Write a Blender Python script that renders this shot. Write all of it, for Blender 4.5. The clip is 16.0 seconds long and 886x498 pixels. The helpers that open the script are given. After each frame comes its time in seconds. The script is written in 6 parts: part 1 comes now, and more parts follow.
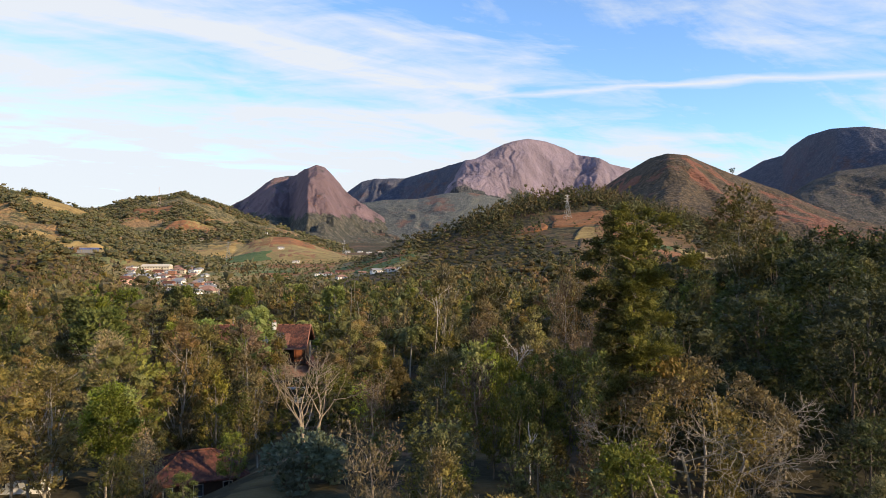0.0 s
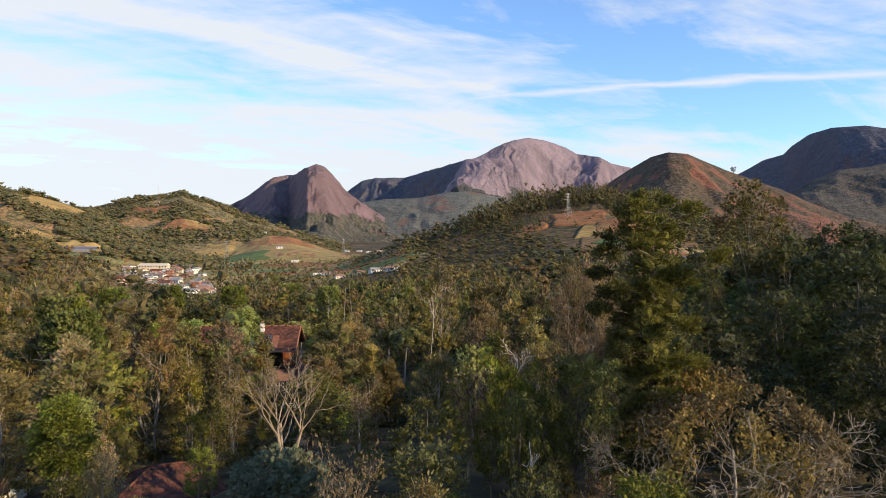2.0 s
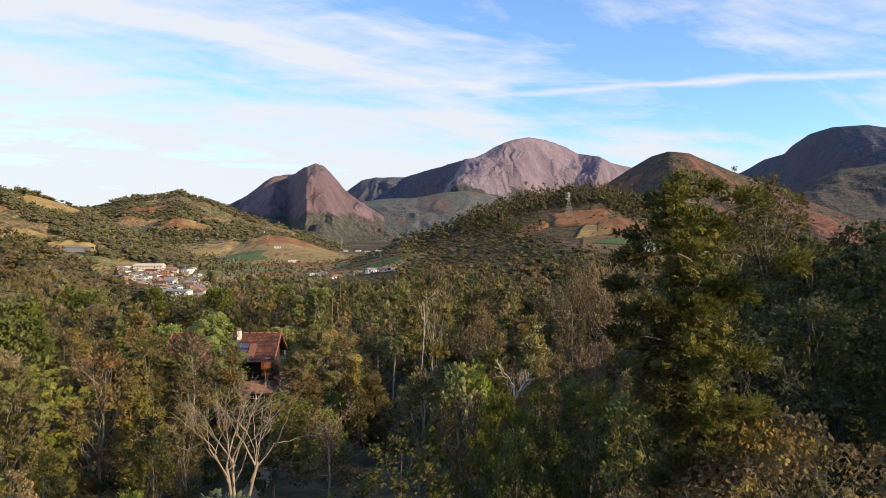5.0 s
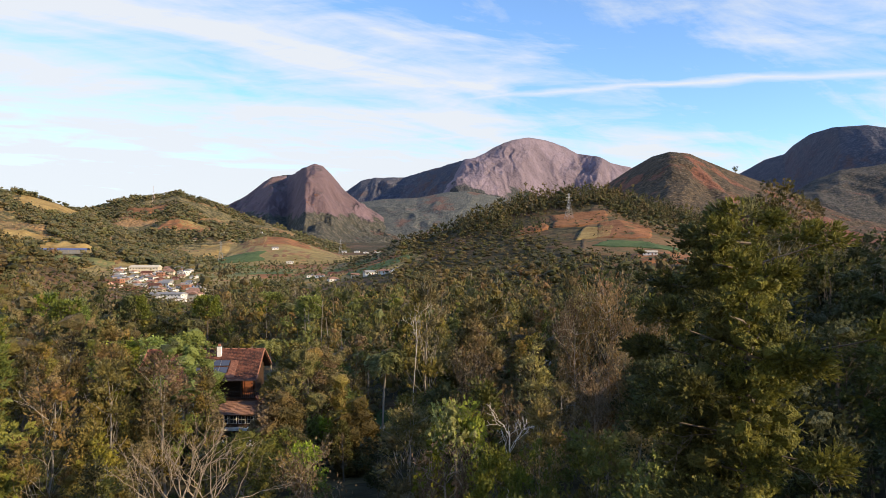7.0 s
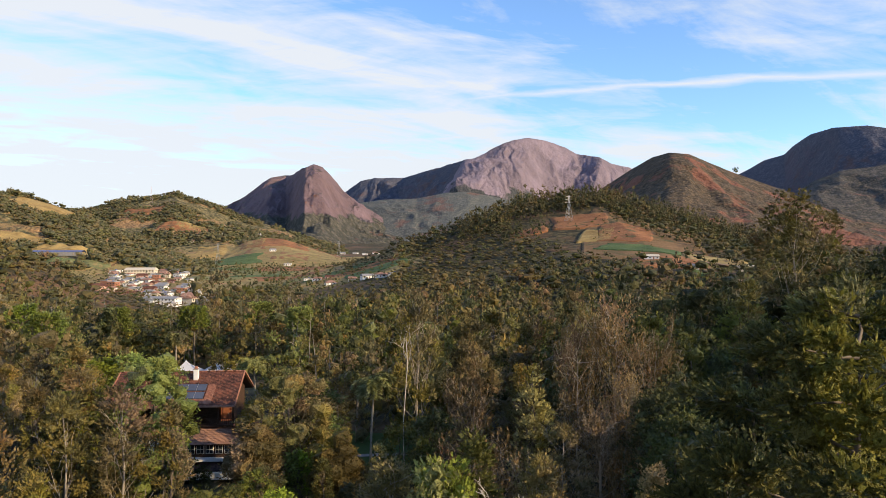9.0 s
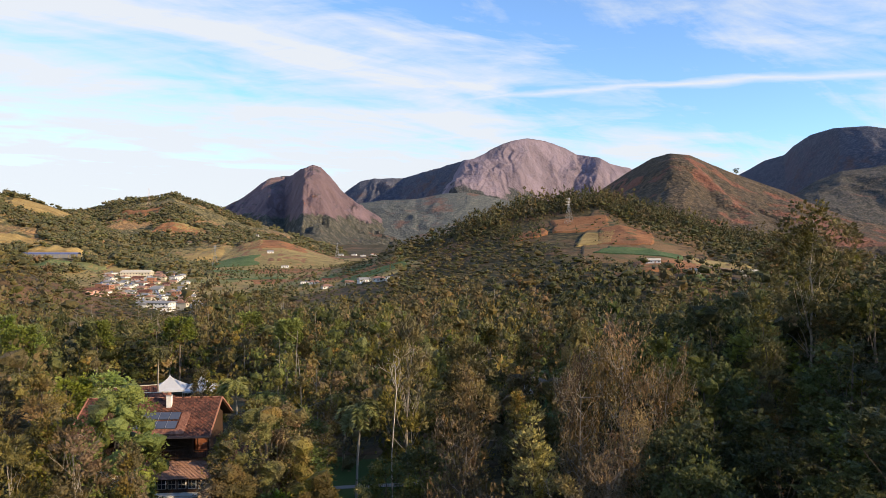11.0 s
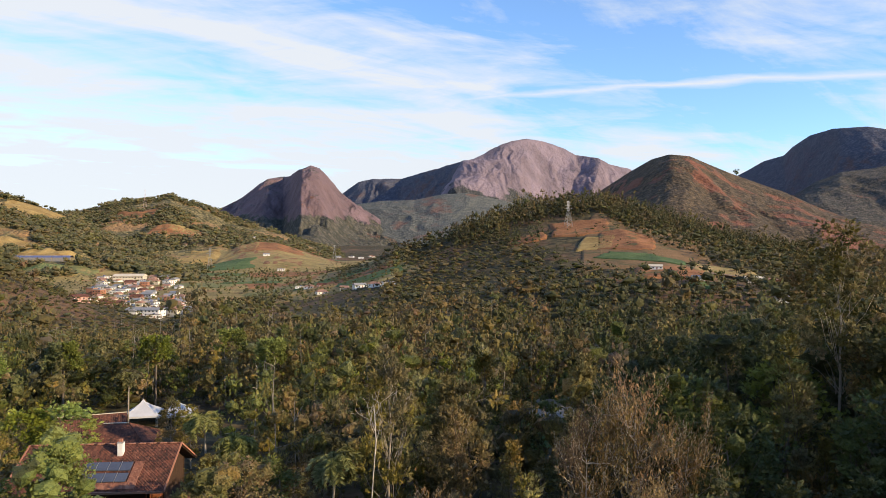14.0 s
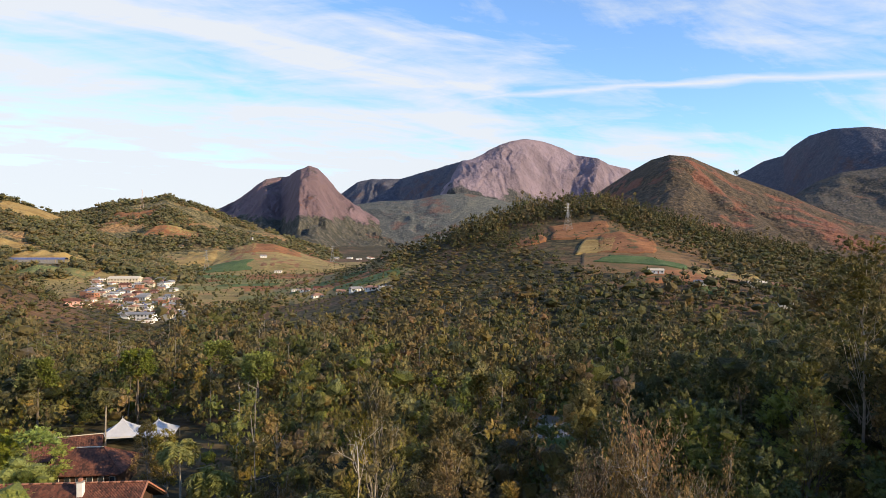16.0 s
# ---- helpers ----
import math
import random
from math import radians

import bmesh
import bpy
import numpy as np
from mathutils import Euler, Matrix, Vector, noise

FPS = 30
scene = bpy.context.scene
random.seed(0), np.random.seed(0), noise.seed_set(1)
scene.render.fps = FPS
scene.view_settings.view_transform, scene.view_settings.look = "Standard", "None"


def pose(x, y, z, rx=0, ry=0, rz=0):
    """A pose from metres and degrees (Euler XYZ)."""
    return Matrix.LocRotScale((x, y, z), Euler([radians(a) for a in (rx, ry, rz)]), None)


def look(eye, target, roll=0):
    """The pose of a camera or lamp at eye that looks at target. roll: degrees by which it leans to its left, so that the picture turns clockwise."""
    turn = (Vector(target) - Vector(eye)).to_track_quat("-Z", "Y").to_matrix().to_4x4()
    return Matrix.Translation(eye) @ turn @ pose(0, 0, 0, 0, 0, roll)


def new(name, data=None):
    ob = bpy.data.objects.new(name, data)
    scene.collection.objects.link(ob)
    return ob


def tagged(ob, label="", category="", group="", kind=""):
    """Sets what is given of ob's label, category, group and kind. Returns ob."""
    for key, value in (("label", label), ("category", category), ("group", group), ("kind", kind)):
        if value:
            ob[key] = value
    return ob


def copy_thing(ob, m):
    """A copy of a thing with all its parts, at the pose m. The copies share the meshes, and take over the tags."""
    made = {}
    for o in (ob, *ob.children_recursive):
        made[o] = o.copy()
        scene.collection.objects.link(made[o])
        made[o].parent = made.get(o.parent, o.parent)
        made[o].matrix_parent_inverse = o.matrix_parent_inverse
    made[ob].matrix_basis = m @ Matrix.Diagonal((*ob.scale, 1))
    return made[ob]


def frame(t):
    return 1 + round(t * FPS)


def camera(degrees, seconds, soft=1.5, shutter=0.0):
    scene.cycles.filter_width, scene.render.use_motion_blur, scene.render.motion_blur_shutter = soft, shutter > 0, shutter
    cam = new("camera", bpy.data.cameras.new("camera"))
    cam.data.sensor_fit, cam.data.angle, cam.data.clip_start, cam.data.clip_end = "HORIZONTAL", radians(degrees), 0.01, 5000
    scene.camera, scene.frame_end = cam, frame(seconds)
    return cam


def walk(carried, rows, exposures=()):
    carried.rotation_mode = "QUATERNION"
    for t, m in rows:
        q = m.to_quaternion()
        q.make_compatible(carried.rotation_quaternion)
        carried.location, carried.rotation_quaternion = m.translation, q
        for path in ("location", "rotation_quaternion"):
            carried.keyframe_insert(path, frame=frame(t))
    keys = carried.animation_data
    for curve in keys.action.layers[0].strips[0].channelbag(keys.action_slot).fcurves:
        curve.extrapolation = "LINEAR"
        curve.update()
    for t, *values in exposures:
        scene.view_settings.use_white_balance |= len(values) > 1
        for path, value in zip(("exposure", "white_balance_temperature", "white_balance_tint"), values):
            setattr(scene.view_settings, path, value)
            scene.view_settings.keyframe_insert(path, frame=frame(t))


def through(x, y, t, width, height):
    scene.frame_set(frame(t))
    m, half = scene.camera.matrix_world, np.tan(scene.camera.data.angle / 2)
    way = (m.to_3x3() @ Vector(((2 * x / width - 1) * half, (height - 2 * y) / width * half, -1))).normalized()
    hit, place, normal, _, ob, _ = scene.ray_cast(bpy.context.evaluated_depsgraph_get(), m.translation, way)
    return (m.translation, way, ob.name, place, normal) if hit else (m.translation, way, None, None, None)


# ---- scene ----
cam = camera(66, 16.0, soft=0.6)
PATH = [
    (0, (2.693, 5.324, 27.778), (2.60, 1005.32, 28.06), 0.0),
    (1, (3.011, 8.313, 27.793), (2.75, 1008.31, 27.56), 0.0),
    (2, (3.376, 11.375, 27.467), (2.99, 1011.38, 26.86), 0.0),
    (3, (3.781, 14.533, 27.211), (3.32, 1014.53, 26.35), 0.0),
    (4, (4.218, 17.793, 27.235), (3.74, 1017.79, 26.24), 0.0),
    (5, (4.681, 21.150, 27.608), (4.23, 1021.15, 26.56), 0.0),
    (6, (5.164, 24.587, 28.304), (4.80, 1024.59, 27.28), 0.0),
    (7, (5.661, 28.083, 29.247), (5.43, 1028.08, 28.30), 0.0),
    (8, (6.169, 31.615, 30.343), (6.12, 1031.61, 29.52), 0.0),
    (9, (6.683, 35.156, 31.506), (6.87, 1035.16, 30.83), 0.0),
    (10, (7.200, 38.687, 32.672), (7.67, 1038.69, 32.15), 0.0),
    (11, (7.716, 42.192, 33.812), (8.53, 1042.19, 33.44), 0.0),
    (12, (8.231, 45.666, 34.924), (9.43, 1045.67, 34.67), 0.0),
    (13, (8.742, 49.116, 36.033), (10.38, 1049.12, 35.85), 0.0),
    (14, (9.248, 52.567, 37.169), (11.38, 1052.57, 37.00), 0.0),
    (15, (9.750, 56.059, 38.343), (12.43, 1056.06, 38.11), 0.0),
    (16, (10.248, 59.656, 39.514), (13.52, 1059.66, 39.12), 0.0),
]
walk(cam, [(t, look(eye, target, roll)) for t, eye, target, roll in PATH])

# ---- world, sun, exposure ----
SUN_DIR = Vector((0.90, -0.43, 0.0)).normalized()      # towards the sun, on the ground plan
SUN_EL = radians(20)
sun = new("sun", bpy.data.lights.new("sun", "SUN"))
sun.data.energy, sun.data.angle, sun.data.color = 5.0, radians(0.6), (1.0, 0.75, 0.45)
sun_at = Vector((SUN_DIR.x * math.cos(SUN_EL), SUN_DIR.y * math.cos(SUN_EL), math.sin(SUN_EL)))
sun.matrix_world = look(sun_at * 400, (0, 0, 0))

world = bpy.data.worlds.new("sky")
scene.world = world
world.use_nodes = True


class Nodes:
    """Short hand for building node trees."""

    def __init__(self, tree):
        self.tree = tree
        tree.nodes.clear()

    def add(self, kind, **values):
        n = self.tree.nodes.new(kind)
        for k, v in values.items():
            setattr(n, k, v)
        return n

    def link(self, a, b):
        self.tree.links.new(a, b)

    def put(self, socket, value):
        if isinstance(value, bpy.types.NodeSocket):
            self.link(value, socket)
        elif value is not None:
            socket.default_value = value

    def math(self, op, a, b=None, c=None, clamp=False):
        n = self.add("ShaderNodeMath", operation=op, use_clamp=clamp)
        for s, v in zip(n.inputs, (a, b, c)):
            self.put(s, v)
        return n.outputs[0]

    def vmath(self, op, a, b=None):
        n = self.add("ShaderNodeVectorMath", operation=op)
        self.put(n.inputs[0], a)
        self.put(n.inputs[1], b)
        return n.outputs["Value"] if op == "DOT_PRODUCT" else n.outputs[0]

    def mix(self, fac, a, b):
        n = self.add("ShaderNodeMix", data_type="RGBA")
        self.put(n.inputs[0], fac)
        self.put(n.inputs[6], a)
        self.put(n.inputs[7], b)
        return n.outputs[2]

    def ramp(self, fac, stops):
        n = self.add("ShaderNodeValToRGB")
        while len(n.color_ramp.elements) < len(stops):
            n.color_ramp.elements.new(0.5)
        for e, (p, c) in zip(n.color_ramp.elements, stops):
            e.position, e.color = p, ((c, c, c, 1) if isinstance(c, (int, float)) else (*c, 1))
        self.put(n.inputs[0], fac)
        return n.outputs[0]

    def noise(self, vector, scale, detail=4.0, rough=0.55, distort=0.0):
        n = self.add("ShaderNodeTexNoise")
        self.put(n.inputs["Vector"], vector)
        n.inputs["Scale"].default_value, n.inputs["Detail"].default_value = scale, detail
        n.inputs["Roughness"].default_value, n.inputs["Distortion"].default_value = rough, distort
        return n.outputs[0]

    def add_noise3(self, vector, scale):
        n = self.add("ShaderNodeTexNoise")
        self.put(n.inputs["Vector"], vector)
        n.inputs["Scale"].default_value = scale
        return n.outputs["Color"]

    def mapped(self, vector, scale=(1, 1, 1), turn=(0, 0, 0), place=(0, 0, 0)):
        n = self.add("ShaderNodeMapping")
        self.put(n.inputs[0], vector)
        n.inputs[1].default_value, n.inputs[2].default_value, n.inputs[3].default_value = place, turn, scale
        return n.outputs[0]


def build_sky():
    w = Nodes(world.node_tree)
    sky = w.add("ShaderNodeTexSky", sky_type="NISHITA", sun_disc=False, sun_elevation=SUN_EL,
                sun_rotation=math.atan2(SUN_DIR.x, SUN_DIR.y), altitude=900.0, air_density=1.0, dust_density=0.6, ozone_density=1.6)
    way = w.add("ShaderNodeTexCoord").outputs["Generated"]
    sep = w.add("ShaderNodeSeparateXYZ")
    w.link(way, sep.inputs[0])
    up = w.math("MAXIMUM", sep.outputs[2], 0.015)
    flat = w.add("ShaderNodeCombineXYZ")
    w.link(w.math("DIVIDE", sep.outputs[0], w.math("ADD", up, 0.12)), flat.inputs[0])
    w.link(w.math("DIVIDE", sep.outputs[1], w.math("ADD", up, 0.12)), flat.inputs[1])
    # high thin cloud in long slanting bands, thicker low down and to the west
    px, py = w.math("DIVIDE", sep.outputs[0], w.math("ADD", up, 0.12)), w.math("DIVIDE", sep.outputs[1], w.math("ADD", up, 0.12))
    slant = w.mapped(flat.outputs[0], turn=(0, 0, radians(-40)))
    streak = w.noise(w.mapped(slant, (0.42, 1.5, 1), place=(3.1, 0.4, 0)), 1.5, 8, 0.60, 0.7)
    level = w.noise(w.mapped(flat.outputs[0], (0.8, 1.6, 1), place=(7.7, 2.0, 0)), 2.2, 8, 0.62, 0.5)
    band = w.noise(w.mapped(slant, (0.30, 1.0, 1), place=(1.3, 2.2, 0)), 1.0, 3, 0.5, 0.3)
    west = w.math("MULTIPLY_ADD", sep.outputs[0], -0.27, 0.012)
    low = w.math("ADD", w.math("MULTIPLY_ADD", sep.outputs[2], -0.85, 0.225), w.math("MULTIPLY", w.math("MAXIMUM", w.math("SUBTRACT", 0.17, sep.outputs[2]), 0.0), 3.4))
    body = w.math("ADD", w.math("MULTIPLY", streak, 0.55), w.math("MULTIPLY_ADD", level, 0.45, w.math("MULTIPLY", band, 0.45)))
    cover = w.math("ADD", w.math("MULTIPLY_ADD", body, 2.3, -0.725 * 1.3), w.math("ADD", west, low))
    veil = w.ramp(cover, [(0.56, 0.02), (0.78, 0.50), (1.02, 0.95)])
    # one long vapour trail
    wob = w.noise(w.mapped(flat.outputs[0], (1, 2, 1)), 2.4, 6, 0.6)
    side = w.math("ADD", w.math("MULTIPLY_ADD", px, 0.307, py), w.math("MULTIPLY_ADD", wob, 0.16, -2.969 - 0.08))
    wide = w.math("MULTIPLY_ADD", px, 0.020, 0.050)
    line = w.math("SUBTRACT", 1.0, w.math("DIVIDE", w.math("ABSOLUTE", side), wide), clamp=True)
    start = w.math("MULTIPLY", w.math("ADD", px, 0.12), 3.0, clamp=True)
    trail = w.math("MULTIPLY", w.math("MULTIPLY", line, start), w.math("MULTIPLY_ADD", level, 1.2, 0.25), clamp=True)
    cloud = w.math("MAXIMUM", veil, trail)
    tint = w.mix(1.0, sky.outputs[0], (1.52, 1.88, 2.30, 1))
    tint.node.blend_type = "MULTIPLY"
    both = w.mix(cloud, tint, CLOUD)
    back = w.add("ShaderNodeBackground")
    w.link(both, back.inputs[0])
    back.inputs[1].default_value = SKY
    w.link(back.outputs[0], w.add("ShaderNodeOutputWorld").inputs[0])


SKY = 0.094
scene.view_settings.exposure = 0.43
CLOUD = (6.65, 6.9, 7.25, 1)
build_sky()

# ---- materials ----


def material(name, rough=0.8):
    m = bpy.data.materials.new(name)
    m.use_nodes = True
    n = Nodes(m.node_tree)
    bsdf = n.add("ShaderNodeBsdfPrincipled")
    bsdf.inputs["Roughness"].default_value = rough
    bsdf.inputs["Specular IOR Level"].default_value = 0.25
    out = n.add("ShaderNodeOutputMaterial")
    n.link(bsdf.outputs[0], out.inputs[0])
    return m, n, bsdf, out


def bump(n, bsdf, height, strength, distance):
    b = n.add("ShaderNodeBump")
    b.inputs["Strength"].default_value, b.inputs["Distance"].default_value = strength, distance
    n.put(b.inputs["Height"], height)
    n.link(b.outputs[0], bsdf.inputs["Normal"])


def plain(name, dark, light, scale=3.0, rough=0.75, relief=0.3, metal=0.0, depth=0.02):
    """A surface that wavers between two colours at two scales."""
    m, n, bsdf, _ = material(name, rough)
    at = n.add("ShaderNodeTexCoord").outputs["Object"]
    fine, coarse = n.noise(at, scale * 6, 5), n.noise(at, scale, 3)
    fac = n.math("MULTIPLY_ADD", fine, 0.5, n.math("MULTIPLY_ADD", coarse, 1.0, -0.25), clamp=True)
    n.link(n.mix(fac, (*dark, 1), (*light, 1)), bsdf.inputs["Base Color"])
    bsdf.inputs["Metallic"].default_value = metal
    if relief:
        bump(n, bsdf, fine, relief, depth)
    return m


def foliage(name, dark, light, dry=None, dry_share=0.0, through=0.24, gap=0.44, grain=1.0):
    """Sprays of small leaves: gaps between the leaves, each spray and each tree its own shade; light passes through in part."""
    m, n, bsdf, out = material(name, 0.6)
    one = n.add("ShaderNodeObjectInfo").outputs["Random"]
    geo = n.add("ShaderNodeNewGeometry")
    leaf, at = geo.outputs["Random Per Island"], geo.outputs["Position"]
    patch, small = n.noise(at, 0.33, 3), n.noise(at, 7.0 * grain, 2, 0.6)
    fac = n.math("ADD", n.math("MULTIPLY", leaf, 0.34), n.math("MULTIPLY_ADD", patch, 0.9, n.math("MULTIPLY_ADD", small, 0.9, -0.72)), clamp=True)
    tone = n.mix(fac, (*dark, 1), (*light, 1))
    if dry:
        pick = n.math("ADD", n.math("MULTIPLY", n.noise(at, 0.13, 5), 1.15), n.math("MULTIPLY", leaf, 0.10))
        tone = n.mix(n.ramp(pick, [(max(0.0, 0.86 - dry_share), 0.0), (min(1.0, 1.0 - dry_share * 0.8), 1.0)]), tone, n.mix(fac, (*[c * 0.5 for c in dry], 1), (*dry, 1)))
    cell = n.add("ShaderNodeTexVoronoi", feature="F1")
    n.link(n.vmath("ADD", n.mapped(at, (0.19, 0.19, 0.10)), n.vmath("MULTIPLY", n.add_noise3(at, 0.5), (0.25, 0.25, 0.1))), cell.inputs["Vector"])
    cell.inputs["Scale"].default_value = 1.0
    sep = n.add("ShaderNodeSeparateColor")
    n.link(cell.outputs["Color"], sep.inputs[0])
    shade = n.add("ShaderNodeHueSaturation")
    n.link(tone, shade.inputs["Color"])
    n.link(n.math("ADD", n.math("MULTIPLY_ADD", one, 0.024, 0.474), n.math("MULTIPLY", sep.outputs[0], 0.03)), shade.inputs["Hue"])
    n.link(n.math("MULTIPLY", n.math("MULTIPLY_ADD", one, 0.5, 0.85), n.math("MULTIPLY_ADD", sep.outputs[1], 0.85, 0.58)), shade.inputs["Value"])
    n.link(n.math("MULTIPLY_ADD", sep.outputs[2], 0.35, 0.78), shade.inputs["Saturation"])
    n.link(shade.outputs[0], bsdf.inputs["Base Color"])
    bump(n, bsdf, small, 0.9, 0.25)
    tl = n.add("ShaderNodeBsdfTranslucent")
    n.link(shade.outputs[0], tl.inputs[0])
    mx = n.add("ShaderNodeMixShader")
    mx.inputs[0].default_value = through
    n.link(bsdf.outputs[0], mx.inputs[1])
    n.link(tl.outputs[0], mx.inputs[2])
    cut = n.add("ShaderNodeMixShader")
    holes = n.noise(n.mapped(at, (1, 1, 0.8), place=(3.7, 1.1, 0.4)), 5.5 * grain, 3, 0.65)
    n.link(n.math("GREATER_THAN", holes, gap), cut.inputs[0])
    n.link(n.add("ShaderNodeBsdfTransparent").outputs[0], cut.inputs[1])
    n.link(mx.outputs[0], cut.inputs[2])
    n.link(cut.outputs[0], out.inputs[0])
    return m


LEAF = {
    "olive": foliage("leaves_olive", (0.064, 0.058, 0.017), (0.345, 0.270, 0.075), (0.37, 0.250, 0.105), 0.22),
    "green": foliage("leaves_green", (0.042, 0.054, 0.013), (0.225, 0.220, 0.045)),
    "bright": foliage("leaves_bright", (0.100, 0.120, 0.020), (0.340, 0.370, 0.062)),
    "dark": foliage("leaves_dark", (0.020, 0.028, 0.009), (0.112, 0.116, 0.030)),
    "gold": foliage("leaves_gold", (0.100, 0.082, 0.028), (0.350, 0.262, 0.086), (0.36, 0.24, 0.100), 0.22, gap=0.42),
    "brown": foliage("leaves_brown", (0.085, 0.062, 0.026), (0.360, 0.250, 0.096), (0.36, 0.21, 0.095), 0.18, gap=0.46),
    "grey": foliage("leaves_grey", (0.084, 0.100, 0.058), (0.215, 0.240, 0.145), gap=0.36),
    "lush": foliage("leaves_lush", (0.060, 0.078, 0.017), (0.245, 0.262, 0.056), gap=0.36),
    "pine": foliage("leaves_pine", (0.028, 0.034, 0.010), (0.195, 0.172, 0.040), (0.32, 0.200, 0.058), 0.22),
    "cypress": foliage("leaves_cypress", (0.036, 0.046, 0.014), (0.350, 0.360, 0.088), (0.34, 0.240, 0.085), 0.08, gap=0.38, grain=2.2),
    "palm": foliage("leaves_palm", (0.095, 0.105, 0.032), (0.310, 0.290, 0.105), gap=0.18),
    "wood": foliage("leaves_wood", (0.046, 0.047, 0.015), (0.265, 0.212, 0.058), (0.30, 0.195, 0.080), 0.20),
}


def far_foliage(name, dark, light):
    """Treetops of distant woods: whole tree by tree tones, light passing through in part."""
    m, n, bsdf, out = material(name, 0.7)
    geo = n.add("ShaderNodeNewGeometry")
    leaf, at = geo.outputs["Random Per Island"], geo.outputs["Position"]
    cell = n.add("ShaderNodeTexVoronoi", feature="F1")
    n.link(n.mapped(at, (0.16, 0.16, 0.06)), cell.inputs["Vector"])
    cell.inputs["Scale"].default_value = 1.0
    own = n.add("ShaderNodeSeparateColor")
    n.link(cell.outputs["Color"], own.inputs[0])
    drift = n.noise(at, 0.022, 4, 0.6)
    fac = n.math("ADD", n.math("MULTIPLY", leaf, 0.14), n.math("MULTIPLY_ADD", own.outputs[0], 0.50, n.math("MULTIPLY_ADD", drift, 1.0, -0.33)), clamp=True)
    shade = n.add("ShaderNodeHueSaturation")
    n.link(n.mix(fac, (*dark, 1), (*light, 1)), shade.inputs["Color"])
    n.link(n.math("MULTIPLY_ADD", own.outputs[1], 0.035, 0.482), shade.inputs["Hue"])
    n.link(n.math("MULTIPLY_ADD", own.outputs[2], 0.30, 0.80), shade.inputs["Saturation"])
    n.link(shade.outputs[0], bsdf.inputs["Base Color"])
    bump(n, bsdf, n.noise(at, 1.6, 3, 0.6), 0.5, 0.4)
    tl = n.add("ShaderNodeBsdfTranslucent")
    n.link(shade.outputs[0], tl.inputs[0])
    mx = n.add("ShaderNodeMixShader")
    mx.inputs[0].default_value = 0.34
    n.link(bsdf.outputs[0], mx.inputs[1])
    n.link(tl.outputs[0], mx.inputs[2])
    n.link(mx.outputs[0], out.inputs[0])
    return m


LEAF_FAR = {
    "wood": far_foliage("far_leaves_wood", (0.078, 0.066, 0.026), (0.200, 0.155, 0.058)),
    "olive": far_foliage("far_leaves_olive", (0.086, 0.071, 0.026), (0.240, 0.182, 0.066)),
    "dark": far_foliage("far_leaves_dark", (0.046, 0.050, 0.022), (0.118, 0.114, 0.042)),
    "green": far_foliage("far_leaves_green", (0.058, 0.064, 0.022), (0.165, 0.158, 0.048)),
    "pine": far_foliage("far_leaves_pine", (0.048, 0.052, 0.023), (0.120, 0.113, 0.042)),
    "brown": far_foliage("far_leaves_brown", (0.112, 0.078, 0.036), (0.240, 0.160, 0.072)),
}
# Paler leaves for the far hills, with the haze put into their colour.
LEAF_HAZY = {
    "wood": far_foliage("hazy_leaves_wood", (0.120, 0.105, 0.048), (0.235, 0.190, 0.082)),
    "dark": far_foliage("hazy_leaves_dark", (0.078, 0.082, 0.042), (0.160, 0.155, 0.066)),
    "green": far_foliage("hazy_leaves_green", (0.092, 0.098, 0.042), (0.200, 0.185, 0.070)),
}
BARK = plain("bark", (0.07, 0.055, 0.042), (0.20, 0.165, 0.125), 1.5, 0.9, 0.6)
BARK_PALE = plain("bark_pale", (0.17, 0.145, 0.115), (0.42, 0.37, 0.30), 1.2, 0.85, 0.4)
BARK_BLEACHED = plain("bark_bleached", (0.38, 0.33, 0.27), (0.66, 0.59, 0.49), 1.2, 0.85, 0.3)
BARK_TWIG = plain("bark_twig", (0.20, 0.15, 0.10), (0.42, 0.34, 0.25), 1.2, 0.9, 0.3)


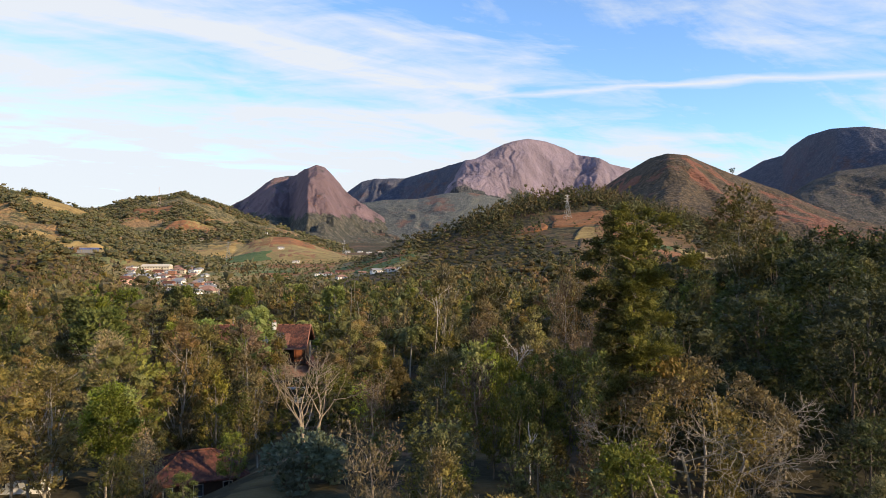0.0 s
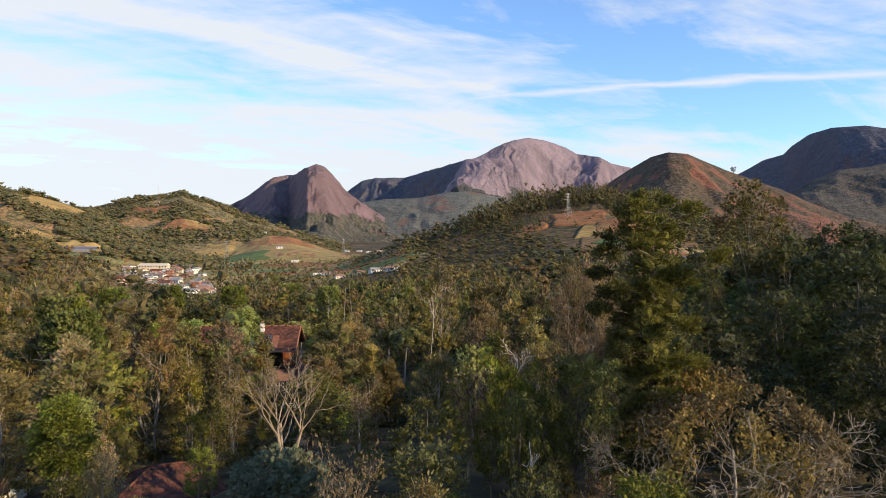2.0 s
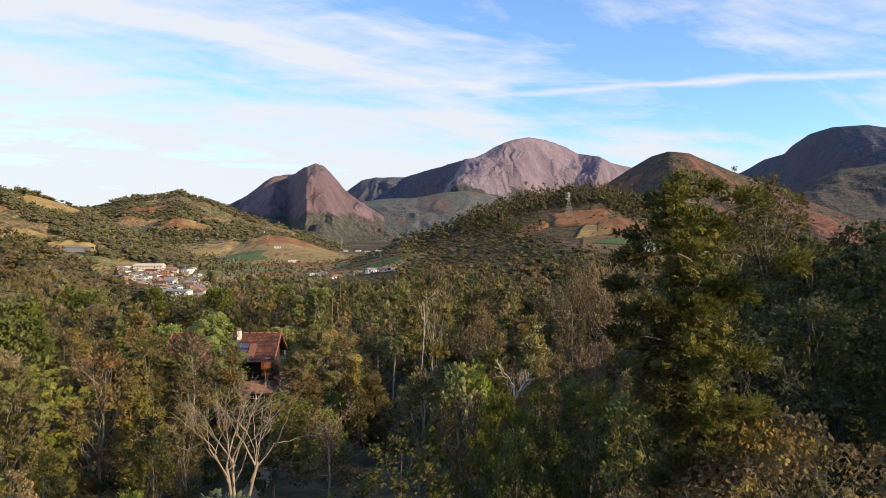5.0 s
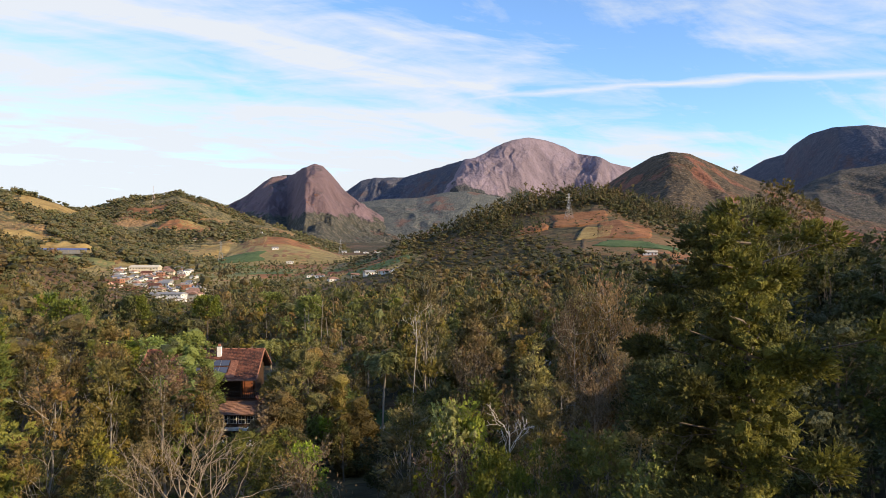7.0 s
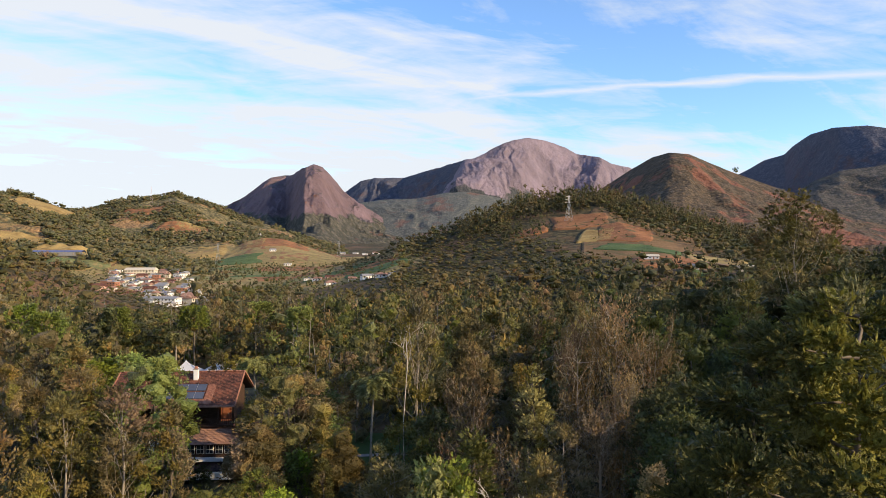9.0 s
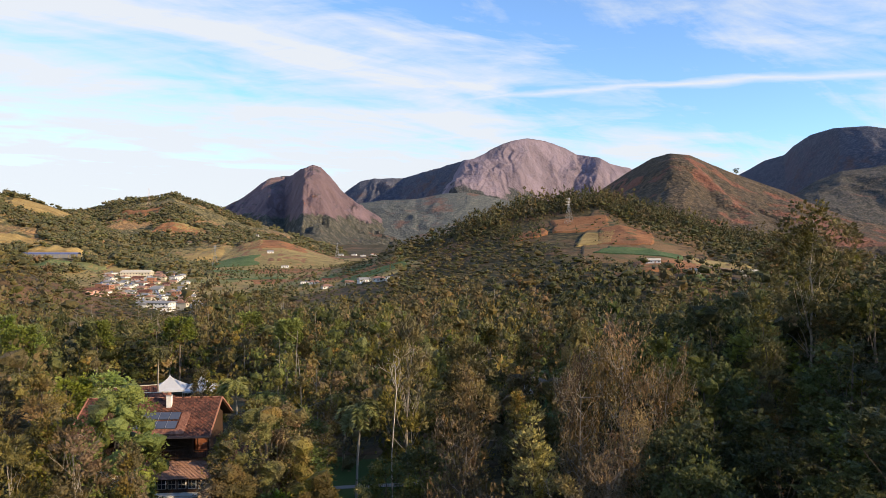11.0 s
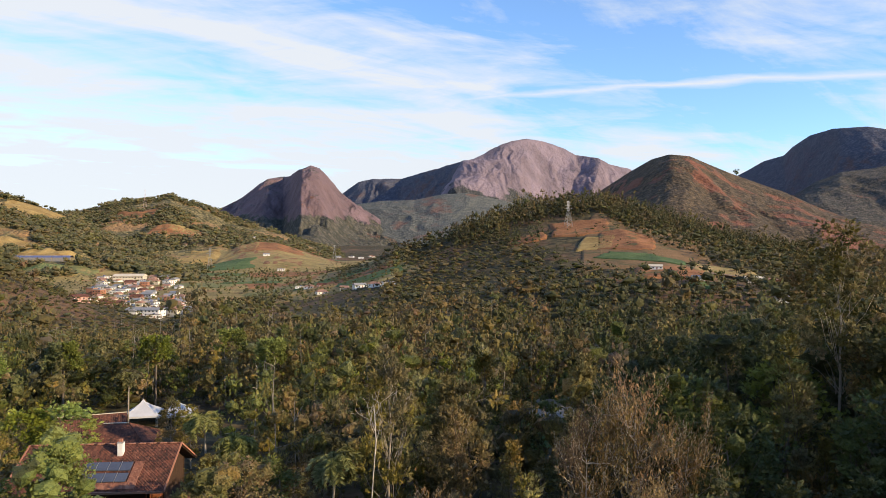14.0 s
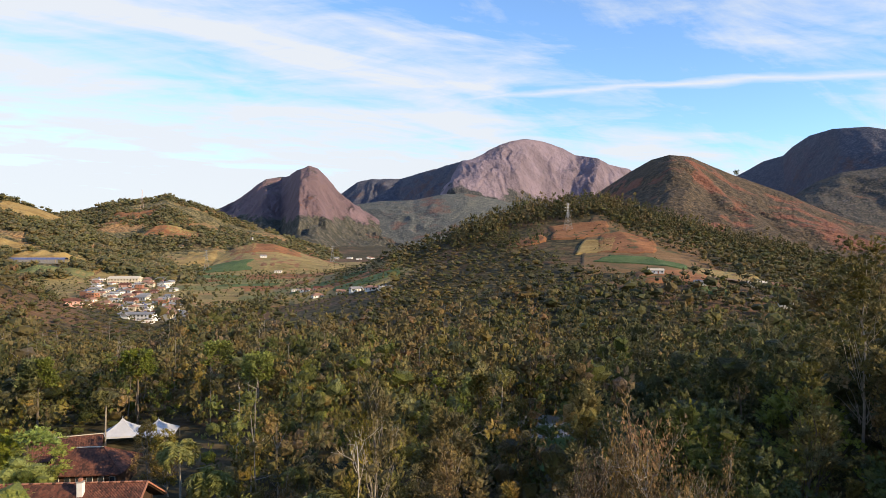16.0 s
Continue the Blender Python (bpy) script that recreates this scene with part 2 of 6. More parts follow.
def land(name, tones, soil, rock, rock_steep=0.75, size=0.02, patch=0.004, red=0.55, crowns=0.0, treeline=None, rough=1.0):
    """Hill ground: two tones of growth, patches of bare soil, rock where it is steep; crowns: treetops per metre, the
    shade between them put into the colour; treeline: height to which the woods climb.
    """
    m, n, bsdf, _ = material(name, 0.95)
    geo = n.add("ShaderNodeNewGeometry")
    at = geo.outputs["Position"]
    fine, mid, far = n.noise(at, size * 6, 6, 0.65), n.noise(at, size, 5, 0.6), n.noise(at, patch, 5, 0.6, 0.6)
    grow = n.mix(n.ramp(n.math("MULTIPLY_ADD", fine, 0.6, n.math("MULTIPLY", mid, 0.5)), [(0.38, 0.0), (0.68, 1.0)]), (*tones[0], 1), (*tones[1], 1))
    tops = 0.0
    if crowns:
        cell = n.add("ShaderNodeTexVoronoi", feature="F1")
        n.link(n.vmath("ADD", at, n.vmath("MULTIPLY", n.add_noise3(at, crowns * 2), (0.5 / crowns, 0.5 / crowns, 0.5 / crowns))), cell.inputs["Vector"])
        cell.inputs["Scale"].default_value = crowns
        own = n.add("ShaderNodeSeparateColor")
        n.link(cell.outputs["Color"], own.inputs[0])
        tops = n.math("SUBTRACT", 1.0, cell.outputs["Distance"])
        # Own tone per crown; colour also darkens towards the gaps as painted shade.
        pick = n.math("ADD", n.math("MULTIPLY_ADD", own.outputs[0], 0.55, n.math("MULTIPLY", mid, 0.5)), n.math("MULTIPLY_ADD", tops, 0.7, -0.55))
        grow = n.mix(n.ramp(pick, [(0.15, 0.0), (0.75, 1.0)]), (*[c * 0.8 for c in tones[0]], 1), (*tones[1], 1))
    bare = n.ramp(n.math("MULTIPLY_ADD", mid, 0.35, far), [(red + 0.12, 0.0), (red + 0.20, 1.0)])
    earth = n.mix(n.ramp(fine, [(0.35, 0.0), (0.65, 1.0)]), (*[c * 0.6 for c in soil], 1), (*soil, 1))
    tone = n.mix(bare, grow, earth)
    sep = n.add("ShaderNodeSeparateXYZ")
    n.link(geo.outputs["True Normal"], sep.inputs[0])
    steep = n.math("ADD", sep.outputs[2], n.math("MULTIPLY_ADD", mid, 0.35, n.math("MULTIPLY_ADD", far, 0.25, -0.30)))
    stone_at = n.mapped(at, (1, 1, 0.22))
    stone = n.mix(n.ramp(n.math("MULTIPLY_ADD", n.noise(stone_at, size * 1.2, 8, 0.72), 0.7, n.math("MULTIPLY", n.noise(stone_at, patch * 2, 4), 0.4)),
                         [(0.36, 0.0), (0.72, 1.0)]), (*[c * 0.42 for c in rock], 1), (*rock, 1))
    stony = n.ramp(steep, [(rock_steep - 0.06, 1.0), (rock_steep + 0.02, 0.0)])
    if treeline:
        spot = n.add("ShaderNodeSeparateXYZ")
        n.link(at, spot.inputs[0])
        rise = n.math("MULTIPLY_ADD", n.math("ADD", n.math("MULTIPLY", far, 1.1), n.math("MULTIPLY_ADD", mid, 0.7, -0.9)), treeline * 1.1, spot.outputs[2])
        stony = n.math("MULTIPLY", stony, n.math("DIVIDE", n.math("SUBTRACT", rise, treeline), treeline * 0.07, clamp=True))
    tone = n.mix(stony, tone, stone)
    n.link(tone, bsdf.inputs["Base Color"])
    relief = n.math("MULTIPLY_ADD", fine, 1.0, mid)
    if crowns:
        relief = n.math("MULTIPLY_ADD", n.math("MULTIPLY", tops, n.math("SUBTRACT", 1.0, stony)), 0.5 * size / crowns / 0.12, relief)
    bump(n, bsdf, relief, min(1.0, rough), rough * 0.12 / size)
    return m


GROUND = land("ground_soil", ((0.040, 0.036, 0.017), (0.125, 0.098, 0.043)), (0.17, 0.100, 0.053), (0.2, 0.17, 0.14), 0.2, 0.06, 0.008, 0.60, 0.20, None, 0.5)
HILL = land("hill_scrub", ((0.092, 0.086, 0.038), (0.300, 0.240, 0.108)), (0.38, 0.230, 0.102), (0.30, 0.17, 0.10), 0.40, 0.035, 0.009, 0.56, 0.14)
HILL_RED = land("ploughed_hill", ((0.085, 0.075, 0.034), (0.200, 0.150, 0.072)), (0.270, 0.140, 0.072), (0.25, 0.14, 0.09), 0.3, 0.05, 0.014, 0.40, 0.16, None, 0.6)
RED_HILL = land("red_hill", ((0.064, 0.050, 0.032), (0.138, 0.100, 0.060)), (0.225, 0.098, 0.060), (0.080, 0.054, 0.048), 0.50, 0.030, 0.0085, 0.585, 0.13, None, 0.9)
# The dome's rock and growth colours include the blue-violet haze of distance.
HAZY_GRANITE = land("granite", ((0.062, 0.068, 0.070), (0.110, 0.104, 0.094)), (0.20, 0.14, 0.12), (0.285, 0.228, 0.265), 0.97, 0.009, 0.0022, 0.76, 0.09, 300.0, 1.0)
RED_ROCK = land("red_granite", ((0.068, 0.070, 0.056), (0.132, 0.120, 0.092)), (0.26, 0.112, 0.076), (0.215, 0.148, 0.158), 0.93, 0.014, 0.0040, 0.63, 0.09, 130.0, 1.0)
# Bluish distance haze is mixed into the colours of these two woods.
HAZY_WOOD = land("hazy_wood", ((0.098, 0.108, 0.098), (0.168, 0.164, 0.134)), (0.175, 0.110, 0.086), (0.150, 0.130, 0.150), 0.45, 0.024, 0.0040, 0.62, 0.12, None, 0.8)
HAZY_RIDGE = land("hazy_ridge", ((0.072, 0.080, 0.108), (0.122, 0.118, 0.138)), (0.130, 0.092, 0.092), (0.120, 0.105, 0.135), 0.45, 0.020, 0.0030, 0.62, 0.10, None, 0.8)
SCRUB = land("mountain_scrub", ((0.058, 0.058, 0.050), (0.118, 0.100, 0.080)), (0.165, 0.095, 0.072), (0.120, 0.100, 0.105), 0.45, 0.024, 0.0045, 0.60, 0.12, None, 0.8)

# ---- mesh helpers ----


def link_mesh(name, verts, faces, mat=None, parent=None, label="", smooth=False):
    """ONE mesh object from arrays; faces is a list of index arrays, each of one width."""
    me = bpy.data.meshes.new(name)
    verts = np.asarray(verts, np.float32)
    groups = [np.asarray(f, np.int32) for f in (faces if isinstance(faces, list) else [faces])]
    groups = [g for g in groups if len(g)]
    me.vertices.add(len(verts))
    me.vertices.foreach_set("co", verts.ravel())
    loops = np.concatenate([g.ravel() for g in groups])
    sizes = np.concatenate([np.full(len(g), g.shape[1], np.int32) for g in groups])
    me.loops.add(len(loops))
    me.loops.foreach_set("vertex_index", loops)
    me.polygons.add(len(sizes))
    me.polygons.foreach_set("loop_start", np.concatenate([[0], np.cumsum(sizes)[:-1]]).astype(np.int32))
    me.polygons.foreach_set("use_smooth", np.full(len(sizes), smooth, bool))
    me.update(calc_edges=True)
    if mat:
        me.materials.append(mat)
    ob = new(name, me)
    ob.parent = parent
    if label:
        tagged(ob, label)
    return ob


def part(name, bm, mat, parent, label=""):
    me = bpy.data.meshes.new(name)
    bm.to_mesh(me)
    bm.free()
    me.materials.append(mat)
    ob = new(name, me)
    ob.parent = parent
    if label:
        tagged(ob, label)
    return ob


def box(bm, x0, x1, y0, y1, z0, z1, bevel=0.0):
    r = bmesh.ops.create_cube(bm, size=1.0, matrix=Matrix.LocRotScale(((x0 + x1) / 2, (y0 + y1) / 2, (z0 + z1) / 2), None, (x1 - x0, y1 - y0, z1 - z0)))
    if bevel:
        edges = list({e for v in r["verts"] for e in v.link_edges})
        bmesh.ops.bevel(bm, geom=edges, offset=bevel, segments=1, affect="EDGES")
    return bm


def boxed(x0, x1, y0, y1, z0, z1, bevel=0.0):
    return box(bmesh.new(), x0, x1, y0, y1, z0, z1, bevel)


def thing(name, x, y, z, turn=0.0, label="", category="", group="", kind=""):
    ob = new(name)
    ob.empty_display_size = 0.3
    ob.matrix_basis = pose(x, y, z, 0, 0, turn)
    return tagged(ob, label, category, group, kind)


# ---- terrain ----


def fuzz(x, y, seed=0):
    """Smooth value noise in 0..1 on a unit lattice."""
    x, y = np.asarray(x, float), np.asarray(y, float)
    xi, yi = np.floor(x).astype(np.int64), np.floor(y).astype(np.int64)
    fx, fy = x - xi, y - yi
    fx, fy = fx * fx * (3 - 2 * fx), fy * fy * (3 - 2 * fy)

    def at(i, j):
        h = (i * 374761393 + j * 668265263 + seed * 974634777) & 0xFFFFFFFF
        h = ((h ^ (h >> 13)) * 1274126177) & 0xFFFFFFFF
        return ((h ^ (h >> 16)) & 0xFFFF) / 65535.0

    a, b = at(xi, yi) * (1 - fx) + at(xi + 1, yi) * fx, at(xi, yi + 1) * (1 - fx) + at(xi + 1, yi + 1) * fx
    return a * (1 - fy) + b * fy


def fractal(x, y, seed=0, octaves=5, gain=0.5, ridged=False):
    total, amp, norm = 0.0, 1.0, 0.0
    for o in range(octaves):
        v = fuzz(x * 2**o + 17.3 * o, y * 2**o - 9.1 * o, seed + o)
        total = total + amp * (1 - abs(2 * v - 1) if ridged else v)
        norm, amp = norm + amp, amp * gain
    return total / norm


def ease(a, b, v):
    u = np.clip((v - a) / (b - a), 0, 1)
    return u * u * (3 - 2 * u)


def ground_z(x, y):
    x, y = np.asarray(x, float), np.asarray(y, float)
    z = np.interp(y, (-600, 0, 60, 90, 125, 200, 350, 500, 620, 735, 900, 1200, 2000, 4900), (14, 9, 8, 4, 0, -1, -7, -10, -7, 2, 9, 20, 45, 70))
    hill = np.interp(x, (-150, -105, -72, -47, -31, 11, 43, 92, 149, 216, 252, 330, 420, 560), (0, 11, 20, 29, 35, 48, 58, 71, 80, 65, 53, 34, 20, 8))
    u = (y - 280) / 410
    rise = np.where(u < 1, np.clip(u, 0, 1) ** 1.05, 1 - ease(690, 980, y))
    z = z + hill * rise * ease(250, 330, y)
    z = z + 52 * np.exp(-(((x - 190) / 75) ** 2 + ((y - 30) / 95) ** 2))
    z = z + 13 * ease(28, 95, x) * np.exp(-(((y - 125) / 110) ** 2)) * (1 - ease(160, 420, x))
    z = z + 52 * np.exp(-(((x + 300) / 80) ** 2 + ((y - 425) / 95) ** 2))
    z = z - 4.5 * (1 - ease(-26, -12, x)) * np.exp(-(((y - 76) / 26) ** 2))
    return z + 2.2 * (fractal(x / 45, y / 45, 3, 3) - 0.5) * ease(10, 60, abs(y - 150) + abs(x) * 0.5)


def grid_faces(rows, cols):
    i = np.arange((rows - 1) * cols).reshape(rows - 1, cols)[:, :-1]
    return np.stack([i, i + 1, i + cols + 1, i + cols], -1).reshape(-1, 4)


def build_ground():
    """One sheet: fine and fan-shaped ahead, coarse behind, out to the horizon."""
    far = np.concatenate([np.linspace(-1400, -40, 18), np.linspace(-30, 60, 31), np.geomspace(64, 4850, 190)])
    lean = np.concatenate([[-9, -5, -3, -2, -1.5], np.linspace(-1.1, 1.1, 260), [1.5, 2, 3, 5, 9]])
    d, a = np.meshgrid(far, lean, indexing="ij")
    x, y = 2.7 + a * np.maximum(abs(d), 70), 5.3 + d
    v = np.stack([x, y, ground_z(x, y)], -1).reshape(-1, 3)
    ob = link_mesh("ground", v, grid_faces(len(far), len(lean)), GROUND, smooth=True)
    tagged(ob, "wooded valley ground of dark soil and dry grass", "ground", kind="structure")


class Relief:
    """A far hill or mountain seen from the valley: its crest stands at `crest` metres (one, or one for each place of `bend`), its foot nearer."""

    def __init__(self, skyline, crest, foot, low, power=1.2, gully=40.0, cell=260.0, seed=1, back=0.25, bend=None, skew=0.0, near=0.0):
        self.lean = np.array([(p - 784) / 1207.3 for p, _ in skyline])
        self.rise = np.array([(441 - q) / 1207.3 for _, q in skyline])
        self.bend = [(p - 784) / 1207.3 for p in bend] if bend else [-9, 9]
        self.far = crest if bend else [crest, crest]
        self.crest, self.skew, self.near = max(self.far), skew, near
        self.feet = foot if bend and not isinstance(foot, (int, float)) else [foot] * len(self.far)
        self.foot, self.low, self.power, self.gully, self.cell, self.seed, self.back = min(self.feet), low, power, gully, cell, seed, back

    def slid(self, a, d):
        """Spurs lean sideways on their way down by skew."""
        return a if d is None or not self.skew else a + self.skew * np.clip((self.near - d) / 800, 0, 1)

    def crest_at(self, a, d=None):
        return np.interp(self.slid(a, d), self.bend, self.far)

    def foot_at(self, a, d=None):
        return np.interp(self.slid(a, d), self.bend, self.feet)

    def height(self, a, d):
        a, d = np.asarray(a, float), np.asarray(d, float)
        crest = self.crest_at(a, d)
        top = 27.9 + np.interp(a, self.lean, self.rise) * crest
        top = top + 0.06 * self.gully * (fractal(a * crest / 60, a * 0 + 3.3, self.seed + 9, 4) - 0.5)
        foot = self.foot_at(a, d)
        u = (d - foot) / (crest - foot)
        shape = np.where(u < 1, np.clip(u, 0, 1) ** self.power, 1 - np.clip((u - 1) / self.back, 0, 1) ** 1.5)
        z = self.low + (top - self.low) * shape
        x, y = a * d, d
        warp = fractal(x / self.cell, y / self.cell, self.seed + 3, 3) - 0.5
        r = fractal(x / self.cell + warp, y / (self.cell * 2.4) + warp, self.seed, 7, 0.56, True) - 0.62
        mask = np.clip(4.5 * u * (1 - u), 0, 1) ** 0.7
        return z + self.gully * r * mask

    def build(self, name, mat, label, cols=260, rows=90, span=None):
        lo, hi = [(p - 784) / 1207.3 for p in span] if span else (self.lean[0], self.lean[-1])
        a = np.linspace(lo, hi, cols)
        u = np.concatenate([np.linspace(0, 1, rows), np.linspace(1, 1 + self.back, 10)[1:]])
        uu, aa = np.meshgrid(u, a, indexing="ij")
        if span and self.skew:
            share = (aa - lo) / (hi - lo)
            aa = aa - self.skew * np.clip(1 - uu, 0, 1) * (share if lo == self.lean[0] else 1 - share)
        dd = self.foot_at(aa) + uu * (self.crest_at(aa) - self.foot_at(aa))
        zz = self.height(aa, dd)
        zz[0] = self.low - (80 if self.skew else 0)
        v = np.stack([2.7 + aa * dd, 5.3 + dd, zz], -1).reshape(-1, 3)
        ob = link_mesh(name, v, grid_faces(len(u), len(a)), mat, smooth=True)
        return tagged(ob, label, "mountain" if "mountain" in name else "hill", kind="structure")


build_ground()
DOME = Relief([(560, 372), (600, 350), (640, 322), (665, 316), (715, 316), (770, 300), (840, 281), (870, 265), (905, 250), (935, 245), (965, 250), (1000, 262),
               (1020, 274), (1060, 279), (1080, 290), (1113, 298), (1160, 322), (1260, 360)], (4750, 4700, 4650, 3800, 4050, 4350, 4150, 4600), (4150, 4050, 3950, 3150, 3400, 3700, 3600, 4000),
              150, 0.72, 150, 300, 4, bend=(560, 640, 715, 848, 940, 1022, 1064, 1160), skew=0.05, near=4000)
DOME.build("mountain_dome", HAZY_GRANITE, "great bare grey granite dome with streaked faces", 280, 96, (840, 1260))
DOME.build("mountain_shoulder", HAZY_RIDGE, "long wooded shoulder of the granite dome", 170, 96, (560, 840))
DARK = Relief([(1240, 360), (1300, 312), (1320, 302), (1350, 285), (1385, 275), (1400, 260), (1430, 240), (1470, 228), (1530, 224), (1568, 229),
               (1650, 240), (1800, 275), (2000, 330)], (4300, 4250, 3950, 3750, 3300, 3000, 2900), (3650, 3600, 3300, 3150, 2700, 2400, 2300), 120, 0.8, 70, 300, 21,
              bend=(1240, 1320, 1385, 1410, 1480, 1600, 2000))
DARK.build("mountain_ridge", HAZY_RIDGE, "long dark wooded mountain with rocky shoulder", 240, 70)
SPUR = Relief([(1210, 392), (1290, 368), (1350, 352), (1400, 342), (1440, 318), (1480, 303), (1530, 297), (1568, 290), (1700, 276), (2000, 300)], 2350, 1700, 30, 0.9, 80, 240, 25)
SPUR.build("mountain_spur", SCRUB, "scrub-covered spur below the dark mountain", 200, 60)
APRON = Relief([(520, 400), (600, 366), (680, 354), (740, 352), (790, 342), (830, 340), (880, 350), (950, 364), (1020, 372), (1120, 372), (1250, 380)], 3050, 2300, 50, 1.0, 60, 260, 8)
APRON.build("wooded_foothill", HAZY_WOOD, "dark green wooded foothill below the granite dome", 220, 56)
CONE = Relief([(330, 420), (395, 372), (430, 355), (470, 325), (485, 316), (508, 312), (525, 310), (540, 299), (560, 292), (575, 297), (590, 312), (610, 336),
               (640, 362), (690, 398), (740, 430)], (3000, 2850, 2680, 2820, 2470, 2500, 2700, 2850), (2250, 2150, 2000, 2080, 1830, 1850, 2000, 2100), 20, 0.8, 105, 170, 13,
              bend=(330, 420, 480, 512, 545, 575, 640, 740))
CONE.build("mountain_cone", RED_ROCK, "steep pointed mountain of bare reddish granite", 260, 96)
RED = Relief([(980, 400), (1040, 350), (1070, 330), (1110, 303), (1150, 280), (1180, 272), (1215, 275), (1250, 290), (1290, 306), (1330, 320), (1380, 337),
              (1440, 364), (1500, 387), (1568, 402), (1700, 425), (1900, 445)], (1900, 1560, 1600, 1700, 1700), 1000, 15, 0.95, 52, 170, 31, bend=(1000, 1185, 1300, 1450, 1900))
RED.build("red_hill", RED_HILL, "rounded hill of red earth, scrub and dark rock", 270, 76)
RISE = Relief([(380, 462), (420, 440), (450, 426), (480, 419), (515, 421), (550, 432), (590, 445), (640, 458), (680, 468)], 1080, 880, 6, 0.9, 10, 90, 61)
RISE.build("ploughed_hill", HILL_RED, "low ploughed hill of reddish brown earth in the valley", 120, 40)
MAST = Relief([(-60, 395), (100, 380), (160, 372), (180, 371), (200, 364), (220, 357), (250, 351), (280, 351), (300, 347), (322, 341), (345, 351), (400, 367), (430, 380), (480, 396), (560, 424), (640, 450)], 1620, 950, 8, 1.0, 32, 150, 43)
MAST.build("mast_hill", HILL, "dry farmed hill with woods along its crest", 240, 64)
WEST = Relief([(-400, 300), (-150, 318), (0, 333), (40, 340), (90, 354), (120, 362), (150, 375), (190, 392), (250, 418), (330, 446), (400, 470)], 1130, 720, -2, 1.0, 24, 110, 53)
WEST.build("west_hill", HILL, "grassy hill with dark woods and ochre clearings", 200, 60)

# ---- trees ----


def icosahedron():
    p = (1 + 5**0.5) / 2
    v = np.array([(-1, p, 0), (1, p, 0), (-1, -p, 0), (1, -p, 0), (0, -1, p), (0, 1, p), (0, -1, -p), (0, 1, -p), (p, 0, -1), (p, 0, 1), (-p, 0, -1), (-p, 0, 1)])
    v = v / np.linalg.norm(v[0])
    near = np.linalg.norm(v[:, None] - v[None], axis=2) < 1.1
    f = [(i, j, k) for i in range(12) for j in range(i + 1, 12) for k in range(j + 1, 12) if near[i, j] and near[j, k] and near[i, k]]
    f = [t if np.dot(np.cross(v[t[1]] - v[t[0]], v[t[2]] - v[t[0]]), v[t[0]]) > 0 else (t[0], t[2], t[1]) for t in f]
    return v, np.array(f)


ICO, ICO_FACES = icosahedron()


class Geo:
    """Collects vertices and faces of one mesh."""

    def __init__(self):
        self.v, self.quads, self.tris, self.n = [], [], [], 0

    def add(self, verts, quads=None, tris=None):
        verts = np.asarray(verts, float).reshape(-1, 3)
        if quads is not None and len(quads):
            self.quads.append(np.asarray(quads) + self.n)
        if tris is not None and len(tris):
            self.tris.append(np.asarray(tris) + self.n)
        self.v.append(verts)
        self.n += len(verts)

    def tube(self, pts, radii, sides=5):
        pts, radii = np.asarray(pts, float), np.asarray(radii, float)
        ahead = np.gradient(pts, axis=0)
        ahead /= np.linalg.norm(ahead, axis=1, keepdims=True) + 1e-9
        ref = np.where(abs(ahead[:, 2:3]) > 0.9, [[1.0, 0, 0]], [[0, 0, 1.0]])
        s = np.cross(ahead, ref)
        s /= np.linalg.norm(s, axis=1, keepdims=True) + 1e-9
        u = np.cross(s, ahead)
        ang = np.arange(sides) * 2 * np.pi / sides
        ring = pts[:, None] + radii[:, None, None] * (np.cos(ang)[None, :, None] * s[:, None] + np.sin(ang)[None, :, None] * u[:, None])
        k = len(pts)
        i = np.arange((k - 1) * sides).reshape(k - 1, sides)
        j = np.roll(i, -1, axis=1)
        self.add(ring.reshape(-1, 3), np.stack([i, j, j + sides, i + sides], -1).reshape(-1, 4))

    def leaves(self, rng, at, way, length, width, vary=0.35):
        """One rhombic leaf or spray at each point, growing along way."""
        n = len(at)
        way = way / (np.linalg.norm(way, axis=1, keepdims=True) + 1e-9)
        side = np.cross(way, rng.normal(size=(n, 3)))
        side /= np.linalg.norm(side, axis=1, keepdims=True) + 1e-9
        l = length * (1 + vary * rng.uniform(-1, 1, (n, 1)))
        w = width * (1 + vary * rng.uniform(-1, 1, (n, 1))) / 2
        v = np.stack([at, at + way * l * 0.45 + side * w, at + way * l, at + way * l * 0.45 - side * w], 1)
        self.add(v.reshape(-1, 3), np.arange(4 * n).reshape(n, 4))

    def cores(self, rng, centres, radii, flat=0.8):
        """The dense inner foliage of each clump: a crumpled many-faced lump."""
        n = len(centres)
        v = ICO[None] * (np.asarray(radii)[:, None] * rng.uniform(0.6, 1.2, (n, 12)))[:, :, None] * [1, 1, flat] + np.asarray(centres)[:, None]
        self.add(v.reshape(-1, 3), tris=(ICO_FACES[None] + 12 * np.arange(n)[:, None, None]).reshape(-1, 3))

    def link(self, name, mat, parent=None, label="", smooth=False):
        return link_mesh(name, np.concatenate(self.v), [np.concatenate(g) for g in (self.quads, self.tris) if g], mat, parent, label, smooth)


def bent(rng, a, b, sag=0.1, k=5):
    """A slightly crooked line from a to b."""
    a, b = np.asarray(a, float), np.asarray(b, float)
    u = np.linspace(0, 1, k)[:, None]
    far = np.linalg.norm(b - a)
    off = np.cumsum(rng.normal(size=(k, 3)), 0) * sag * far / k
    off -= u * off[-1]
    return a + (b - a) * u + off


